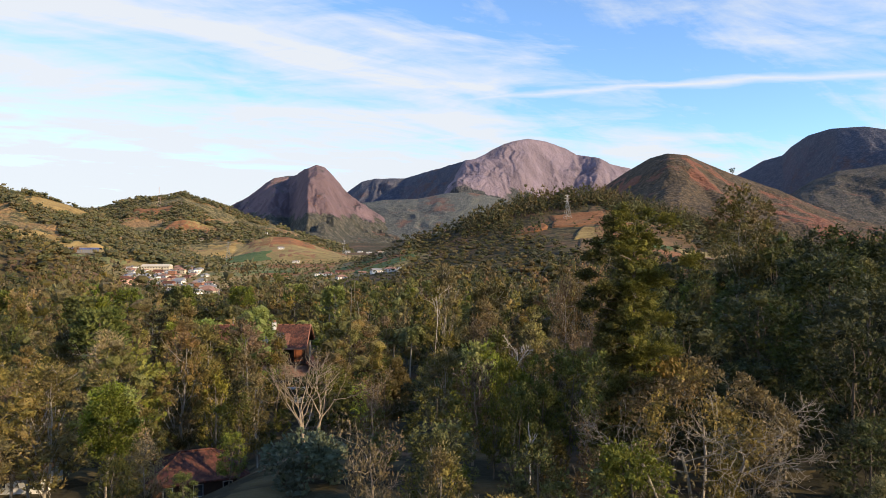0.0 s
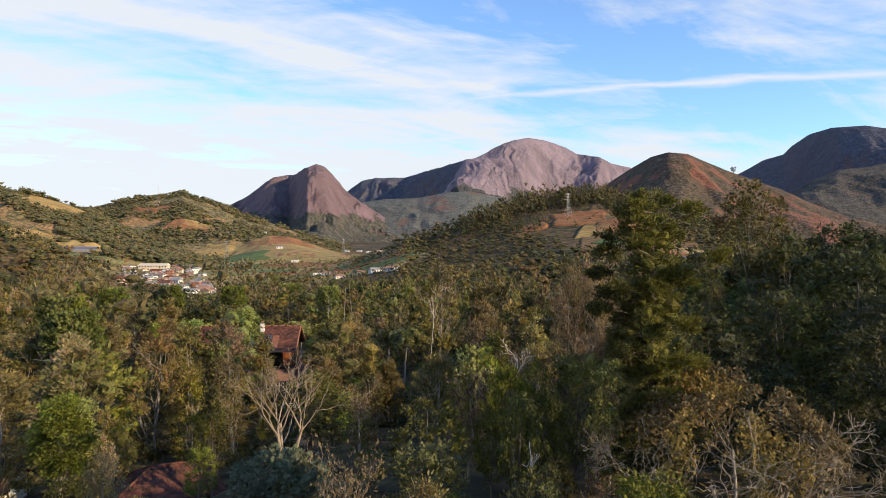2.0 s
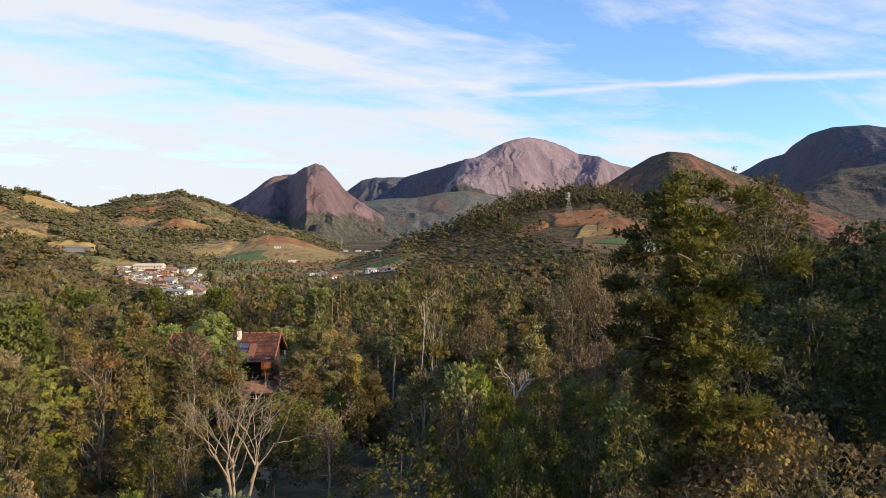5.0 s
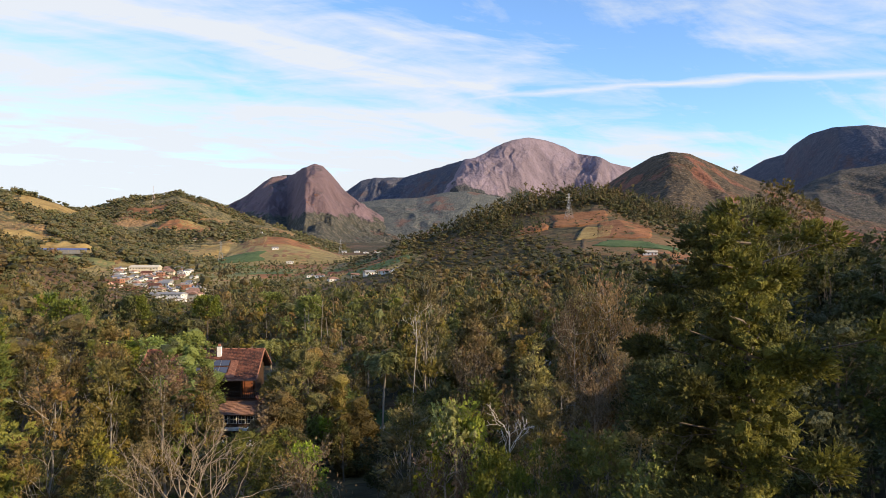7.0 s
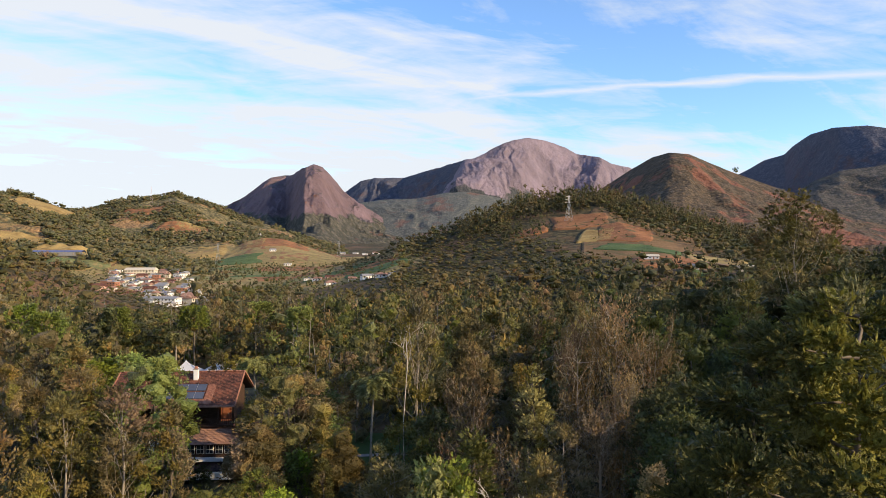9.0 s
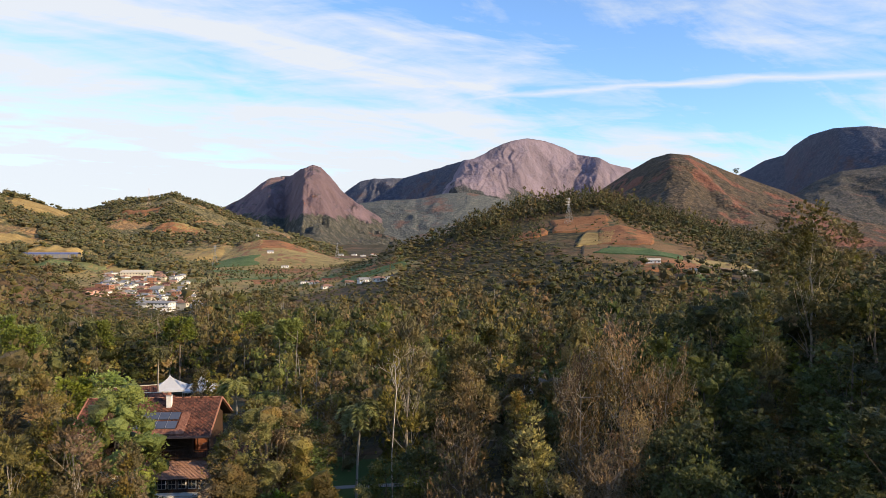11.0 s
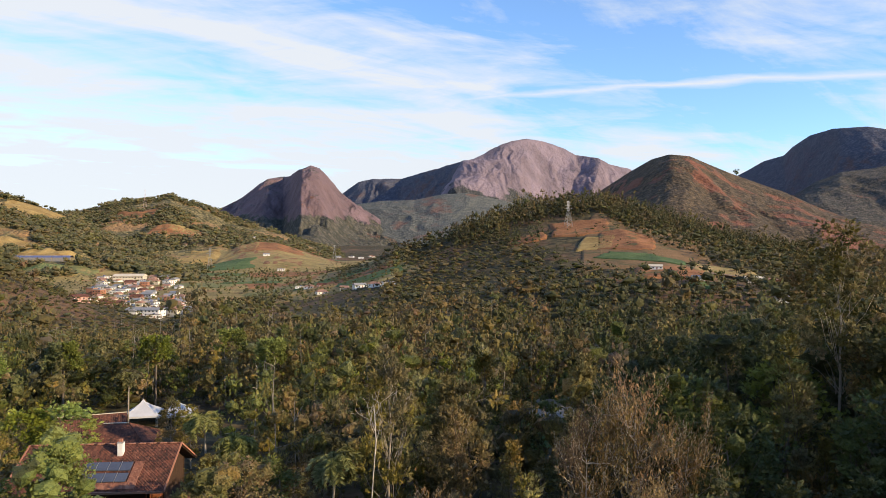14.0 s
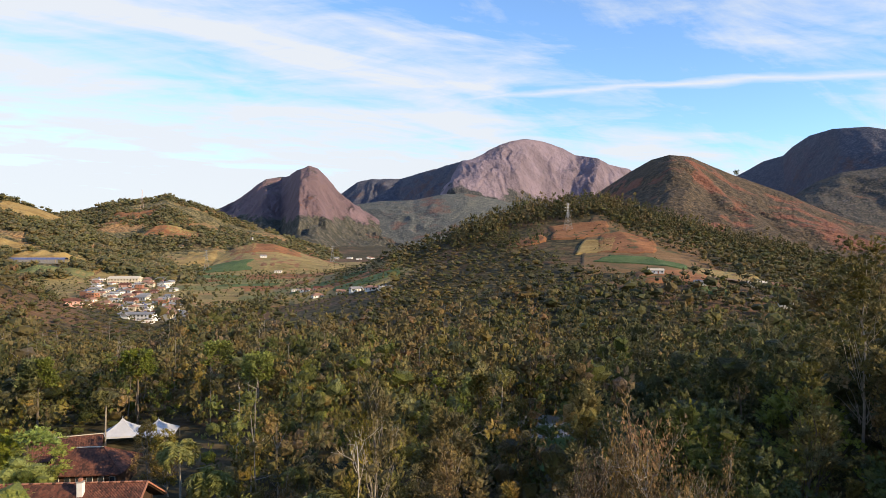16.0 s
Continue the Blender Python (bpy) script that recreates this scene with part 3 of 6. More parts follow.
def envelope(kind, u):
    """The crown's half width over its height, u from its foot to its top."""
    if kind == "round":
        return np.sqrt(np.clip(1 - (2 * u - 0.9) ** 2 / 1.25, 0.02, 1))
    if kind == "tall":
        return np.interp(u, (0, 0.15, 0.45, 0.75, 1), (0.35, 0.8, 1, 0.75, 0.2))
    if kind == "cone":
        return np.interp(u, (0, 0.1, 0.5, 0.85, 1), (0.75, 1, 0.75, 0.35, 0.06))
    if kind == "flat":
        return np.interp(u, (0, 0.4, 0.8, 1), (0.25, 0.75, 1, 0.6))
    return np.ones_like(u)


def grown(rng, high, wide, foot, shape, clumps, per, leaf, spread, up, girth, sides=6, limb=0.4, hollow=0.55, droop=0.0, core=0.55):
    """A tree's wood and its leaves. foot: the share of its height below the crown."""
    wood, crown = Geo(), Geo()
    lean = rng.normal(size=2) * 0.03 * high
    top = np.array([lean[0], lean[1], high * 0.93])
    spine = bent(rng, (0, 0, -0.6), top, 0.09, 9)
    wood.tube(spine, np.linspace(girth, girth * 0.14, 9), sides)
    u = np.sort(rng.uniform(0, 1, clumps))
    r = envelope(shape, u) * wide / 2 * np.sqrt(rng.uniform(hollow**2, 1, clumps))
    a = np.arange(clumps) * 2.399 + rng.normal(size=clumps) * 0.5
    z = high * (foot + (1 - foot) * u)
    mid = np.stack([np.interp(z, spine[:, 2], spine[:, 0]), np.interp(z, spine[:, 2], spine[:, 1])], 1)
    c = np.stack([mid[:, 0] + r * np.cos(a), mid[:, 1] + r * np.sin(a), z + rng.normal(size=clumps) * 0.3], 1)
    for k in range(clumps):
        if rng.uniform() < limb:
            z0 = max(high * foot * 0.75, c[k, 2] - 0.35 * high * (1 - foot) - r[k] * 0.5)
            b = np.array([np.interp(z0, spine[:, 2], spine[:, 0]), np.interp(z0, spine[:, 2], spine[:, 1]), z0])
            g = girth * 0.30 * (1 - 0.6 * u[k])
            wood.tube(bent(rng, b, c[k], 0.22, 4), np.linspace(g, 0.025, 4), 3 if limb < 1 else 4)
    size = spread * rng.uniform(0.6, 1.25, clumps)
    which = rng.integers(0, clumps, per * clumps)
    d = rng.normal(size=(len(which), 3))
    d /= np.linalg.norm(d, axis=1, keepdims=True)
    d[:, 2] *= 0.75
    at = c[which] + d * (size[which] * rng.uniform(0.35, 1.0, len(which)) ** 0.6)[:, None]
    way = d * 0.8 + rng.normal(size=d.shape) * 0.5
    out = at - np.stack([mid[which, 0], mid[which, 1], at[:, 2] - 0.3], 1)
    way += 0.5 * out / (np.linalg.norm(out, axis=1, keepdims=True) + 1e-6)
    way[:, 2] += up - droop
    crown.leaves(rng, at, way, *leaf)
    if core:
        crown.cores(rng, c[::2], size[::2] * core * 1.15)
    return wood, crown


def bare(rng, wood, at, way, length, girth, depth, fork=3, open_=0.75, lift=0.25, thin=0.02):
    """Leafless branching."""
    way = way / np.linalg.norm(way)
    end = at + way * length
    pts = bent(rng, at, end, 0.16, 4)
    wood.tube(pts, np.linspace(girth, max(girth * 0.62, thin), 4), 5 if girth > 0.06 else 3)
    if depth == 0:
        return
    for k in range(fork + (rng.uniform() < 0.4)):
        new_way = way + rng.normal(size=3) * open_
        new_way[2] += lift
        start = pts[-1] if k < 2 else pts[2]
        bare(rng, wood, start, new_way, length * rng.uniform(0.55, 0.85), max(girth * 0.6, thin), depth - 1, fork, open_, lift, thin)


def tree_thing(name, wood, crown, leaf, bark, label, category="tree", group=""):
    ob = thing(name, 0, 0, 0, 0, label, category, group)
    wood.link("trunk", bark, ob, smooth=True)
    if crown:
        crown.link("crown", leaf, ob)
    return ob


def araucaria(rng, high, wide):
    wood, crown = Geo(), Geo()
    spine = bent(rng, (0, 0, -0.6), (0, 0, high), 0.03, 8)
    wood.tube(spine, np.linspace(0.34, 0.12, 8), 7)
    for tier in range(7):
        z = high * (0.74 + 0.26 * tier / 6)
        reach = wide / 2 * (1.0 - 0.07 * tier) * (0.75 if tier == 0 else 1)
        for k in range(9):
            a = k * 0.698 + tier * 0.4 + rng.normal() * 0.12
            r = reach * rng.uniform(0.75, 1.05)
            w = np.array([math.cos(a), math.sin(a), 0])
            u = np.linspace(0, 1, 6)[:, None]
            lift = (0.05 + 0.22 * tier / 6) * r
            pts = np.array([0, 0, z]) + w * r * u + np.array([0, 0, 1]) * (lift * u**2.2 - 0.10 * r * np.sin(u * 3.14) * (1 - tier / 6))
            wood.tube(pts, np.linspace(0.07, 0.03, 6), 4)
            n = 46
            t = rng.beta(4, 1.2, n)[:, None]
            at = np.array([0, 0, z]) + w * r * t + np.array([0, 0, 1]) * (lift * t**2.2) + rng.normal(size=(n, 3)) * [0.30, 0.30, 0.16]
            way = rng.normal(size=(n, 3)) * 0.7 + w * 0.6 + [0, 0, 0.7]
            crown.leaves(rng, at, way, 0.65, 0.36)
            crown.cores(rng, [np.array([0, 0, z + lift * 0.7]) + w * r * 0.86], [0.42], 0.5)
    return wood, crown


def palm(rng, high, reach, fronds=26):
    wood, crown = Geo(), Geo()
    spine = bent(rng, (0, 0, -0.5), (rng.normal() * 0.3, rng.normal() * 0.3, high), 0.04, 8)
    wood.tube(spine, np.array([0.24, 0.19, 0.17, 0.16, 0.16, 0.15, 0.15, 0.13]), 7)
    top = spine[-1]
    for k in range(fronds):
        a = k * 2.399 + rng.normal() * 0.2
        start = rng.uniform(-0.1, 1.15)
        w = np.array([math.cos(a), math.sin(a), 0.0])
        u = np.linspace(0, 1, 8)
        ang = start - u * (1.9 + 0.6 * rng.uniform())
        step = reach / 7
        pts = top + np.cumsum(np.stack([w[0] * np.cos(ang), w[1] * np.cos(ang), np.sin(ang)], 1) * step, 0)
        crown.tube(pts, np.linspace(0.06, 0.02, 8), 3)
        n = 60
        t = np.linspace(0.12, 1, n)
        at = np.stack([np.interp(t, u, pts[:, i]) for i in range(3)], 1)
        s = np.cross(w, [0, 0, 1.0])
        sign = np.where(np.arange(n) % 2, 1.0, -1.0)[:, None]
        way = s * sign * 0.8 + w * 0.45 + np.array([0, 0, -0.45]) + rng.normal(size=(n, 3)) * 0.18
        crown.leaves(rng, at, way, 0.95, 0.24, 0.2)
    return wood, crown


def great_conifer(rng, high=23.4, wide=6.8):
    """The old ragged cypress: separate layered boughs of fine sprays with dark gaps between, a heavy head, dead inner twigs."""
    wood, crown = Geo(), Geo()
    spine = bent(rng, (0, 0, -0.8), (0.2, 0.1, high * 0.93), 0.03, 10)
    wood.tube(spine, np.linspace(0.42, 0.03, 10), 8)
    count = 78
    for k in range(count):
        u = (k + 0.5) / count
        z = high * (0.12 + 0.88 * u)
        reach = wide / 2 * float(np.interp(u, (0, 0.12, 0.3, 0.5, 0.6, 0.72, 0.79, 0.84, 0.875, 0.92, 0.96, 1), (0.50, 0.70, 0.60, 0.80, 0.82, 0.88, 1.05, 1.18, 0.80, 0.72, 0.58, 0.30))) * rng.uniform(0.55, 1.10)
        a = k * 2.399 + rng.normal() * 0.4
        w = np.array([math.cos(a), math.sin(a), 0.0])
        b = np.array([np.interp(z, spine[:, 2], spine[:, 0]), np.interp(z, spine[:, 2], spine[:, 1]), z - 0.35 * reach])
        e = b + w * reach + np.array([0, 0, reach * rng.uniform(0.1, 0.4)])
        wood.tube(bent(rng, b, e, 0.14, 4), np.linspace(0.05, 0.015, 4), 3)
        # one separate cushion of tufts at the end of each bough, ragged at its rim
        m = 16
        big = rng.uniform(0.55, 0.95)
        d = rng.normal(size=(m, 3))
        d /= np.linalg.norm(d, axis=1, keepdims=True)
        tuft = e - w * big * 0.5 + d * (big * rng.uniform(0.25, 1.15, m) ** 0.7)[:, None] * [1, 1, 0.5]
        size = rng.uniform(0.18, 0.36, m)
        crown.cores(rng, tuft, size * 0.62, 0.6)
        n = 44
        q = rng.normal(size=(m, n, 3))
        q /= np.linalg.norm(q, axis=2, keepdims=True)
        at = tuft[:, None] + q * (size[:, None] * rng.uniform(0.3, 1.0, (m, n)))[:, :, None] * [1.1, 1.1, 0.7]
        way = q * 0.6 + d[:, None] * 0.5 + w * 0.45 + rng.normal(size=q.shape) * 0.3 + np.array([0, 0, 0.35])
        crown.leaves(rng, at.reshape(-1, 3), way.reshape(-1, 3), 0.21, 0.085)
        if k % 2 == 0 and u < 0.75:
            bare(rng, wood, b + (e - b) * 0.3, w + np.array([0, 0, -0.1]), reach * 0.3, 0.02, 3, 2, 0.6, 0.0, 0.009)
    # shaded old growth close to the stem
    m = 190
    u = rng.uniform(0, 0.95, m)
    a, r = rng.uniform(0, 6.283, m), wide * 0.5 * rng.uniform(0.08, 0.42, m)
    inner = np.stack([r * np.cos(a), r * np.sin(a), high * (0.1 + 0.84 * u)], 1)
    crown.cores(rng, inner, rng.uniform(0.3, 0.5, m), 0.8)
    d = rng.normal(size=(m, 40, 3))
    d /= np.linalg.norm(d, axis=2, keepdims=True)
    crown.leaves(rng, (inner[:, None] + d * rng.uniform(0.3, 0.7, (m, 40, 1))).reshape(-1, 3), (d + [0, 0, 0.3]).reshape(-1, 3), 0.24, 0.10)
    return wood, crown


def wispy(rng, high, wide, limbs=13, leaves=3000, twig=2):
    """A tall airy half-bare tree: crooked pale limbs, fine upright twigs, thin plumes of small dry leaves."""
    wood, crown = Geo(), Geo()
    spine = bent(rng, (0, 0, -0.5), (rng.normal() * 0.6, rng.normal() * 0.6, high * 0.8), 0.12, 9)
    wood.tube(spine, np.linspace(0.20, 0.05, 9), 6)
    tips = [spine[-1] + [0, 0, 1.0]]
    for k in range(limbs):
        u = 0.22 + 0.72 * k / (limbs - 1)
        p = np.array([np.interp(u, np.linspace(0, 1, 9), spine[:, i]) for i in range(3)])
        a = k * 2.399 + rng.normal() * 0.3
        reach = wide / 2 * rng.uniform(0.5, 1.25) * (1.2 - 0.45 * u)
        e = p + np.array([math.cos(a) * reach, math.sin(a) * reach, high * 0.13 * rng.uniform(0.3, 1.4)])
        limb = bent(rng, p, e, 0.40, 6)
        wood.tube(limb, np.linspace(0.055, 0.018, 6), 4)
        for q in range(2, 6):
            bare(rng, wood, limb[q], np.array([math.cos(a) * 0.35, math.sin(a) * 0.35, 1.0]) + rng.normal(size=3) * 0.3, 0.95, 0.020, twig, 2, 0.52, 0.16, 0.010)
            tips.append(limb[q] + np.array([0, 0, 0.6]))
    tips = np.array(tips)
    which = rng.integers(0, len(tips), leaves)
    at = tips[which] + rng.normal(size=(leaves, 3)) * [0.55, 0.55, 0.85]
    thin = fractal(at[:, 0] * 0.8 + 40, at[:, 1] * 0.8 + at[:, 2] * 0.45 + 40, 6, 3) > 0.44
    at = at[thin]
    crown.leaves(rng, at, rng.normal(size=at.shape) * 0.45 + [0, 0, 0.9], 0.46, 0.20)
    return wood, crown


def build_templates():
    """A few of each kind of tree; the woods are made of their copies."""
    made = {}

    def keep(kind, obs):
        made[kind] = obs

    def several(kind, n, label, tone, bark, twigs=0, **p):
        obs = []
        for k in range(n):
            rng = np.random.default_rng(100 + 7 * k + sum(map(ord, kind)))
            wood, crown = grown(rng, **p)
            for j in range(twigs):
                a, z = j * 2.399 + k, p["high"] * (0.42 + 0.5 * j / max(1, twigs))
                bare(rng, wood, np.array([0, 0, z]), np.array([math.cos(a), math.sin(a), 0.9]), p["wide"] * 0.24, 0.045, 2, 2, 0.5, 0.25, 0.016)
            obs.append(tree_thing("tree", wood, crown, LEAF[tone], bark, label, "tree", kind + " trees of the wood"))
        keep(kind, obs)

    several("feathery", 4, "tall feathery tree with olive and rust foliage in the wood", "olive", BARK_PALE, twigs=6, high=15, wide=6.4, foot=0.22, shape="tall",
            clumps=60, per=40, leaf=(0.52, 0.24), spread=0.92, up=0.75, girth=0.20)
    several("slender", 3, "slender olive-green tree with upright plumes of leaves", "olive", BARK, high=17, wide=4.6, foot=0.18, shape="cone",
            clumps=56, per=40, leaf=(0.52, 0.24), spread=0.82, up=0.9, girth=0.18)
    several("broad", 4, "broad leafy green tree with a rounded uneven crown", "green", BARK, high=12, wide=8.6, foot=0.22, shape="round",
            clumps=60, per=36, leaf=(0.50, 0.34), spread=1.1, up=0.15, girth=0.24)
    several("dense", 3, "dense dark green tree with a heavy layered crown", "dark", BARK, high=14, wide=9.5, foot=0.2, shape="flat",
            clumps=60, per=36, leaf=(0.52, 0.38), spread=1.2, up=0.2, girth=0.28)
    rusty = []
    for k in range(3):
        wood, crown = wispy(np.random.default_rng(300 + k), 13, 6.0)
        rusty.append(tree_thing("tree", wood, crown, LEAF["brown"], BARK_TWIG, "half-bare tree with brown dry leaves and pale twigs", "tree", "rusty trees of the wood"))
    keep("rusty", rusty)
    golden = []
    for k in range(3):
        wood, crown = wispy(np.random.default_rng(330 + k), 24, 11.0, 34, 8000, 2)
        golden.append(tree_thing("tree", wood, crown, LEAF["brown"], BARK_PALE, "tall airy half-bare tree with golden brown leaves and pale twigs", "tree", "golden trees of the wood"))
    keep("golden", golden)
    several("leafy", 3, "leafy green tree with a rounded uneven crown of small leaves", "green", BARK, high=12, wide=8.0, foot=0.22, shape="round",
            clumps=60, per=54, leaf=(0.38, 0.24), spread=1.05, up=0.25, girth=0.24)
    # Leafy shape in a darker leaf colour that stands for the right slope's shadow.
    several("deep", 2, "leafy tree of the right slope, shade put into its dark leaves", "dark", BARK, high=12, wide=8.0, foot=0.22, shape="round",
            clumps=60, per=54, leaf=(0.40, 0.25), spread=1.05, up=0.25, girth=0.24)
    several("plumed", 3, "feathery olive tree with fine drooping plumes and pale twigs", "olive", BARK_PALE, twigs=6, high=15, wide=6.4, foot=0.22, shape="tall",
            clumps=62, per=54, leaf=(0.46, 0.18), spread=0.95, up=0.7, girth=0.20)
    several("pine", 2, "straight pine with dark green tufted branches", "pine", BARK, high=18, wide=6.5, foot=0.28, shape="cone",
            clumps=60, per=28, leaf=(0.62, 0.32), spread=0.88, up=0.45, girth=0.26)
    several("light", 2, "light green leafy tree catching the sun", "bright", BARK, high=10, wide=7.0, foot=0.22, shape="round",
            clumps=50, per=30, leaf=(0.55, 0.40), spread=1.0, up=0.1, girth=0.2)
    return made


TEMPLATES = build_templates()


def put_tree(kind, k, x, y, high, wide=1.0, turn=0.0, label=""):
    """A copy of a template, scaled to the given height; its first use moves the template itself."""
    if y < 76 and x < 28 and kind in ("broad", "dense", "light"):
        kind = "leafy"
    if y < 92 and kind in ("feathery", "slender"):
        kind = "plumed"
    ob = TEMPLATES[kind][k % len(TEMPLATES[kind])]
    native = {"feathery": 15, "slender": 17, "broad": 12, "dense": 14, "rusty": 13, "golden": 24, "leafy": 12, "deep": 12, "plumed": 15, "pine": 18, "light": 10}[kind]
    s = high / native
    m = pose(x, y, float(ground_z(x, y)), 0, 0, turn)
    if "placed" in ob:
        ob = copy_thing(ob, m)
    else:
        ob["placed"] = True
        ob.matrix_basis = m
    ob.scale = (s * wide, s * wide, s)
    if label:
        tagged(ob, label)
    return ob


def lone(name, x, y, high, maker, leaf, bark, label, category="tree", turn=0.0, seed=1):
    wood, crown = maker(np.random.default_rng(seed))
    ob = tree_thing(name, wood, crown, leaf, bark, label, category)
    ob.matrix_basis = pose(x, y, float(ground_z(x, y)), 0, 0, turn)
    return ob


# the great ragged cypress and its neighbours
lone("cypress", 14.6, 48.2, 23, lambda r: great_conifer(r, 30.6 - float(ground_z(14.6, 48.2)), 6.9), LEAF["cypress"], BARK,
     "tall ragged cypress with golden green sprays and brown twigs", "conifer", 20, 5)
lone("gum_tree", 64.6, 145, 30, lambda r: grown(r, 40.5 - float(ground_z(64.6, 145)), 13.0, 0.40, "round", 100, 46, (0.75, 0.42), 1.2, 0.2, 0.24, limb=0.22, core=0.5),
     LEAF["wood"], BARK_PALE, "tall gum tree with pale limbs and open crown", "tree", 0, 9)


def bare_tree(seed, x, y, high, spread, girth, stems, label, bark=BARK_PALE, depth=4, name="bare_tree", lift=0.25, trunk=0.45):
    rng = np.random.default_rng(seed)
    wood = Geo()
    for s in range(stems):
        a = s * 6.283 / max(stems, 1) + rng.uniform()
        w = np.array([math.cos(a) * 0.22 * (stems > 1), math.sin(a) * 0.22 * (stems > 1), 1.0])
        at = np.array([0.15 * math.cos(a), 0.15 * math.sin(a), -0.4])
        mid = at + w * high * trunk
        wood.tube(bent(rng, at, mid, 0.05, 6), np.linspace(girth, girth * 0.7, 6), 6)
        for k in range(4):
            b = at + w * high * trunk * rng.uniform(0.7, 1.0)
            way = np.array([math.cos(a + k * 1.7) * spread, math.sin(a + k * 1.7) * spread, 1.0])
            bare(rng, wood, b, way, high * (1 - trunk) * 0.42, girth * 0.5, depth, 2, 0.5, lift, 0.014)
    ob = tree_thing(name, wood, None, None, bark, label)
    ob.matrix_basis = pose(x, y, float(ground_z(x, y)))
    return ob


bare_tree(3, -10.4, 71.5, 12.0, 0.60, 0.15, 3, "leafless pale-barked tree with spreading twigs beside the track", BARK_TWIG, 3)
bare_tree(8, 9.6, 70, 13.6, 0.75, 0.07, 1, "slim leafless bleached tree with forked top", BARK_BLEACHED, 3, trunk=0.84)
bare_tree(14, 1.4, 131, 23.5, 0.5, 0.085, 1, "tall bleached dead tree with a forked top", BARK_BLEACHED, 2, trunk=0.82)
bare_tree(11, 9.0, 56, 7.5, 0.6, 0.10, 1, "broken bleached dead trunk among shrubs", BARK_BLEACHED, 1, trunk=0.8, name="dead_trunk")


def great_shrub():
    """The wide, half-bare spreading crown close to the cypress."""
    rng = np.random.default_rng(77)
    wood, crown = Geo(), Geo()
    x, y = 17.9, 46.8
    top = 23.0 - float(ground_z(x, y))
    for s in range(6):
        a = s * 1.05
        w = np.array([math.cos(a) * 0.42, math.sin(a) * 0.42, 1.0])
        base = np.array([0.3 * math.cos(a), 0.3 * math.sin(a), -0.4])
        wood.tube(bent(rng, base, base + w * top * 0.55, 0.10, 6), np.linspace(0.15, 0.08, 6), 5)
        for k in range(5):
            way = np.array([math.cos(a + k * 0.6 - 1.2) * 1.5, math.sin(a + k * 0.6 - 1.2) * 1.5, 0.65])
            bare(rng, wood, base + w * top * 0.55 * rng.uniform(0.7, 1), way, top * 0.135, 0.040, 4, 2, 0.58, 0.14, 0.010)
    n = 15000
    r, a = 5.7 * np.sqrt(rng.uniform(0, 1, n)), rng.uniform(0, 6.283, n)
    at = np.stack([r * np.cos(a), r * np.sin(a), top * (0.88 - 0.26 * (r / 5.9) ** 2) - rng.exponential(1.2, n)], 1)
    keep = fractal(at[:, 0] * 0.6 + 50, at[:, 1] * 0.6 + at[:, 2] * 0.5 + 50, 5, 3) > 0.55
    crown.leaves(rng, at[keep], rng.normal(size=(keep.sum(), 3)) + [0, 0, 0.5], 0.30, 0.17)
    ob = tree_thing("spreading_tree", wood, crown, LEAF["gold"], BARK_PALE, "wide half-bare tree with tangled twigs and dry leaves")
    ob.matrix_basis = pose(x, y, float(ground_z(x, y)))


great_shrub()

for k, (x, y, top, reach) in enumerate([(-3.6, 131, 12.9, 3.3), (-27, 157, 11, 3.2), (-18, 143, 11.5, 3.2), (-54.8, 192, 11.5, 2.8), (24, 214, 11, 3.2), (-8, 151, 10, 3.0)]):
    lone("palm", x, y, 12, lambda r: palm(r, top - float(ground_z(x, y)), reach), LEAF["palm"], BARK_PALE,
         "queen palm with slim grey trunk and drooping fronds", "palm", 40 * k, 30 + k)["group"] = "palms in the garden"

for k, (x, y, top, wide) in enumerate([(-70.6, 196.7, 16.5, 9), (-82, 188, 16.0, 11), (-60, 218, 15, 10), (-98, 205, 16.5, 11), (-46, 232, 15, 10), (-30, 210, 15.5, 9), (-112, 182, 16, 11), (-55, 116, 19, 10), (-47, 104, 18, 9)]):
    lone("araucaria", x, y, 16, lambda r: araucaria(r, top - float(ground_z(x, y)), wide), LEAF["lush"], BARK,
         "flat-topped araucaria with tiers of upcurved branches", "conifer", 33 * k, 60 + k)["group"] = "araucarias above the garden"

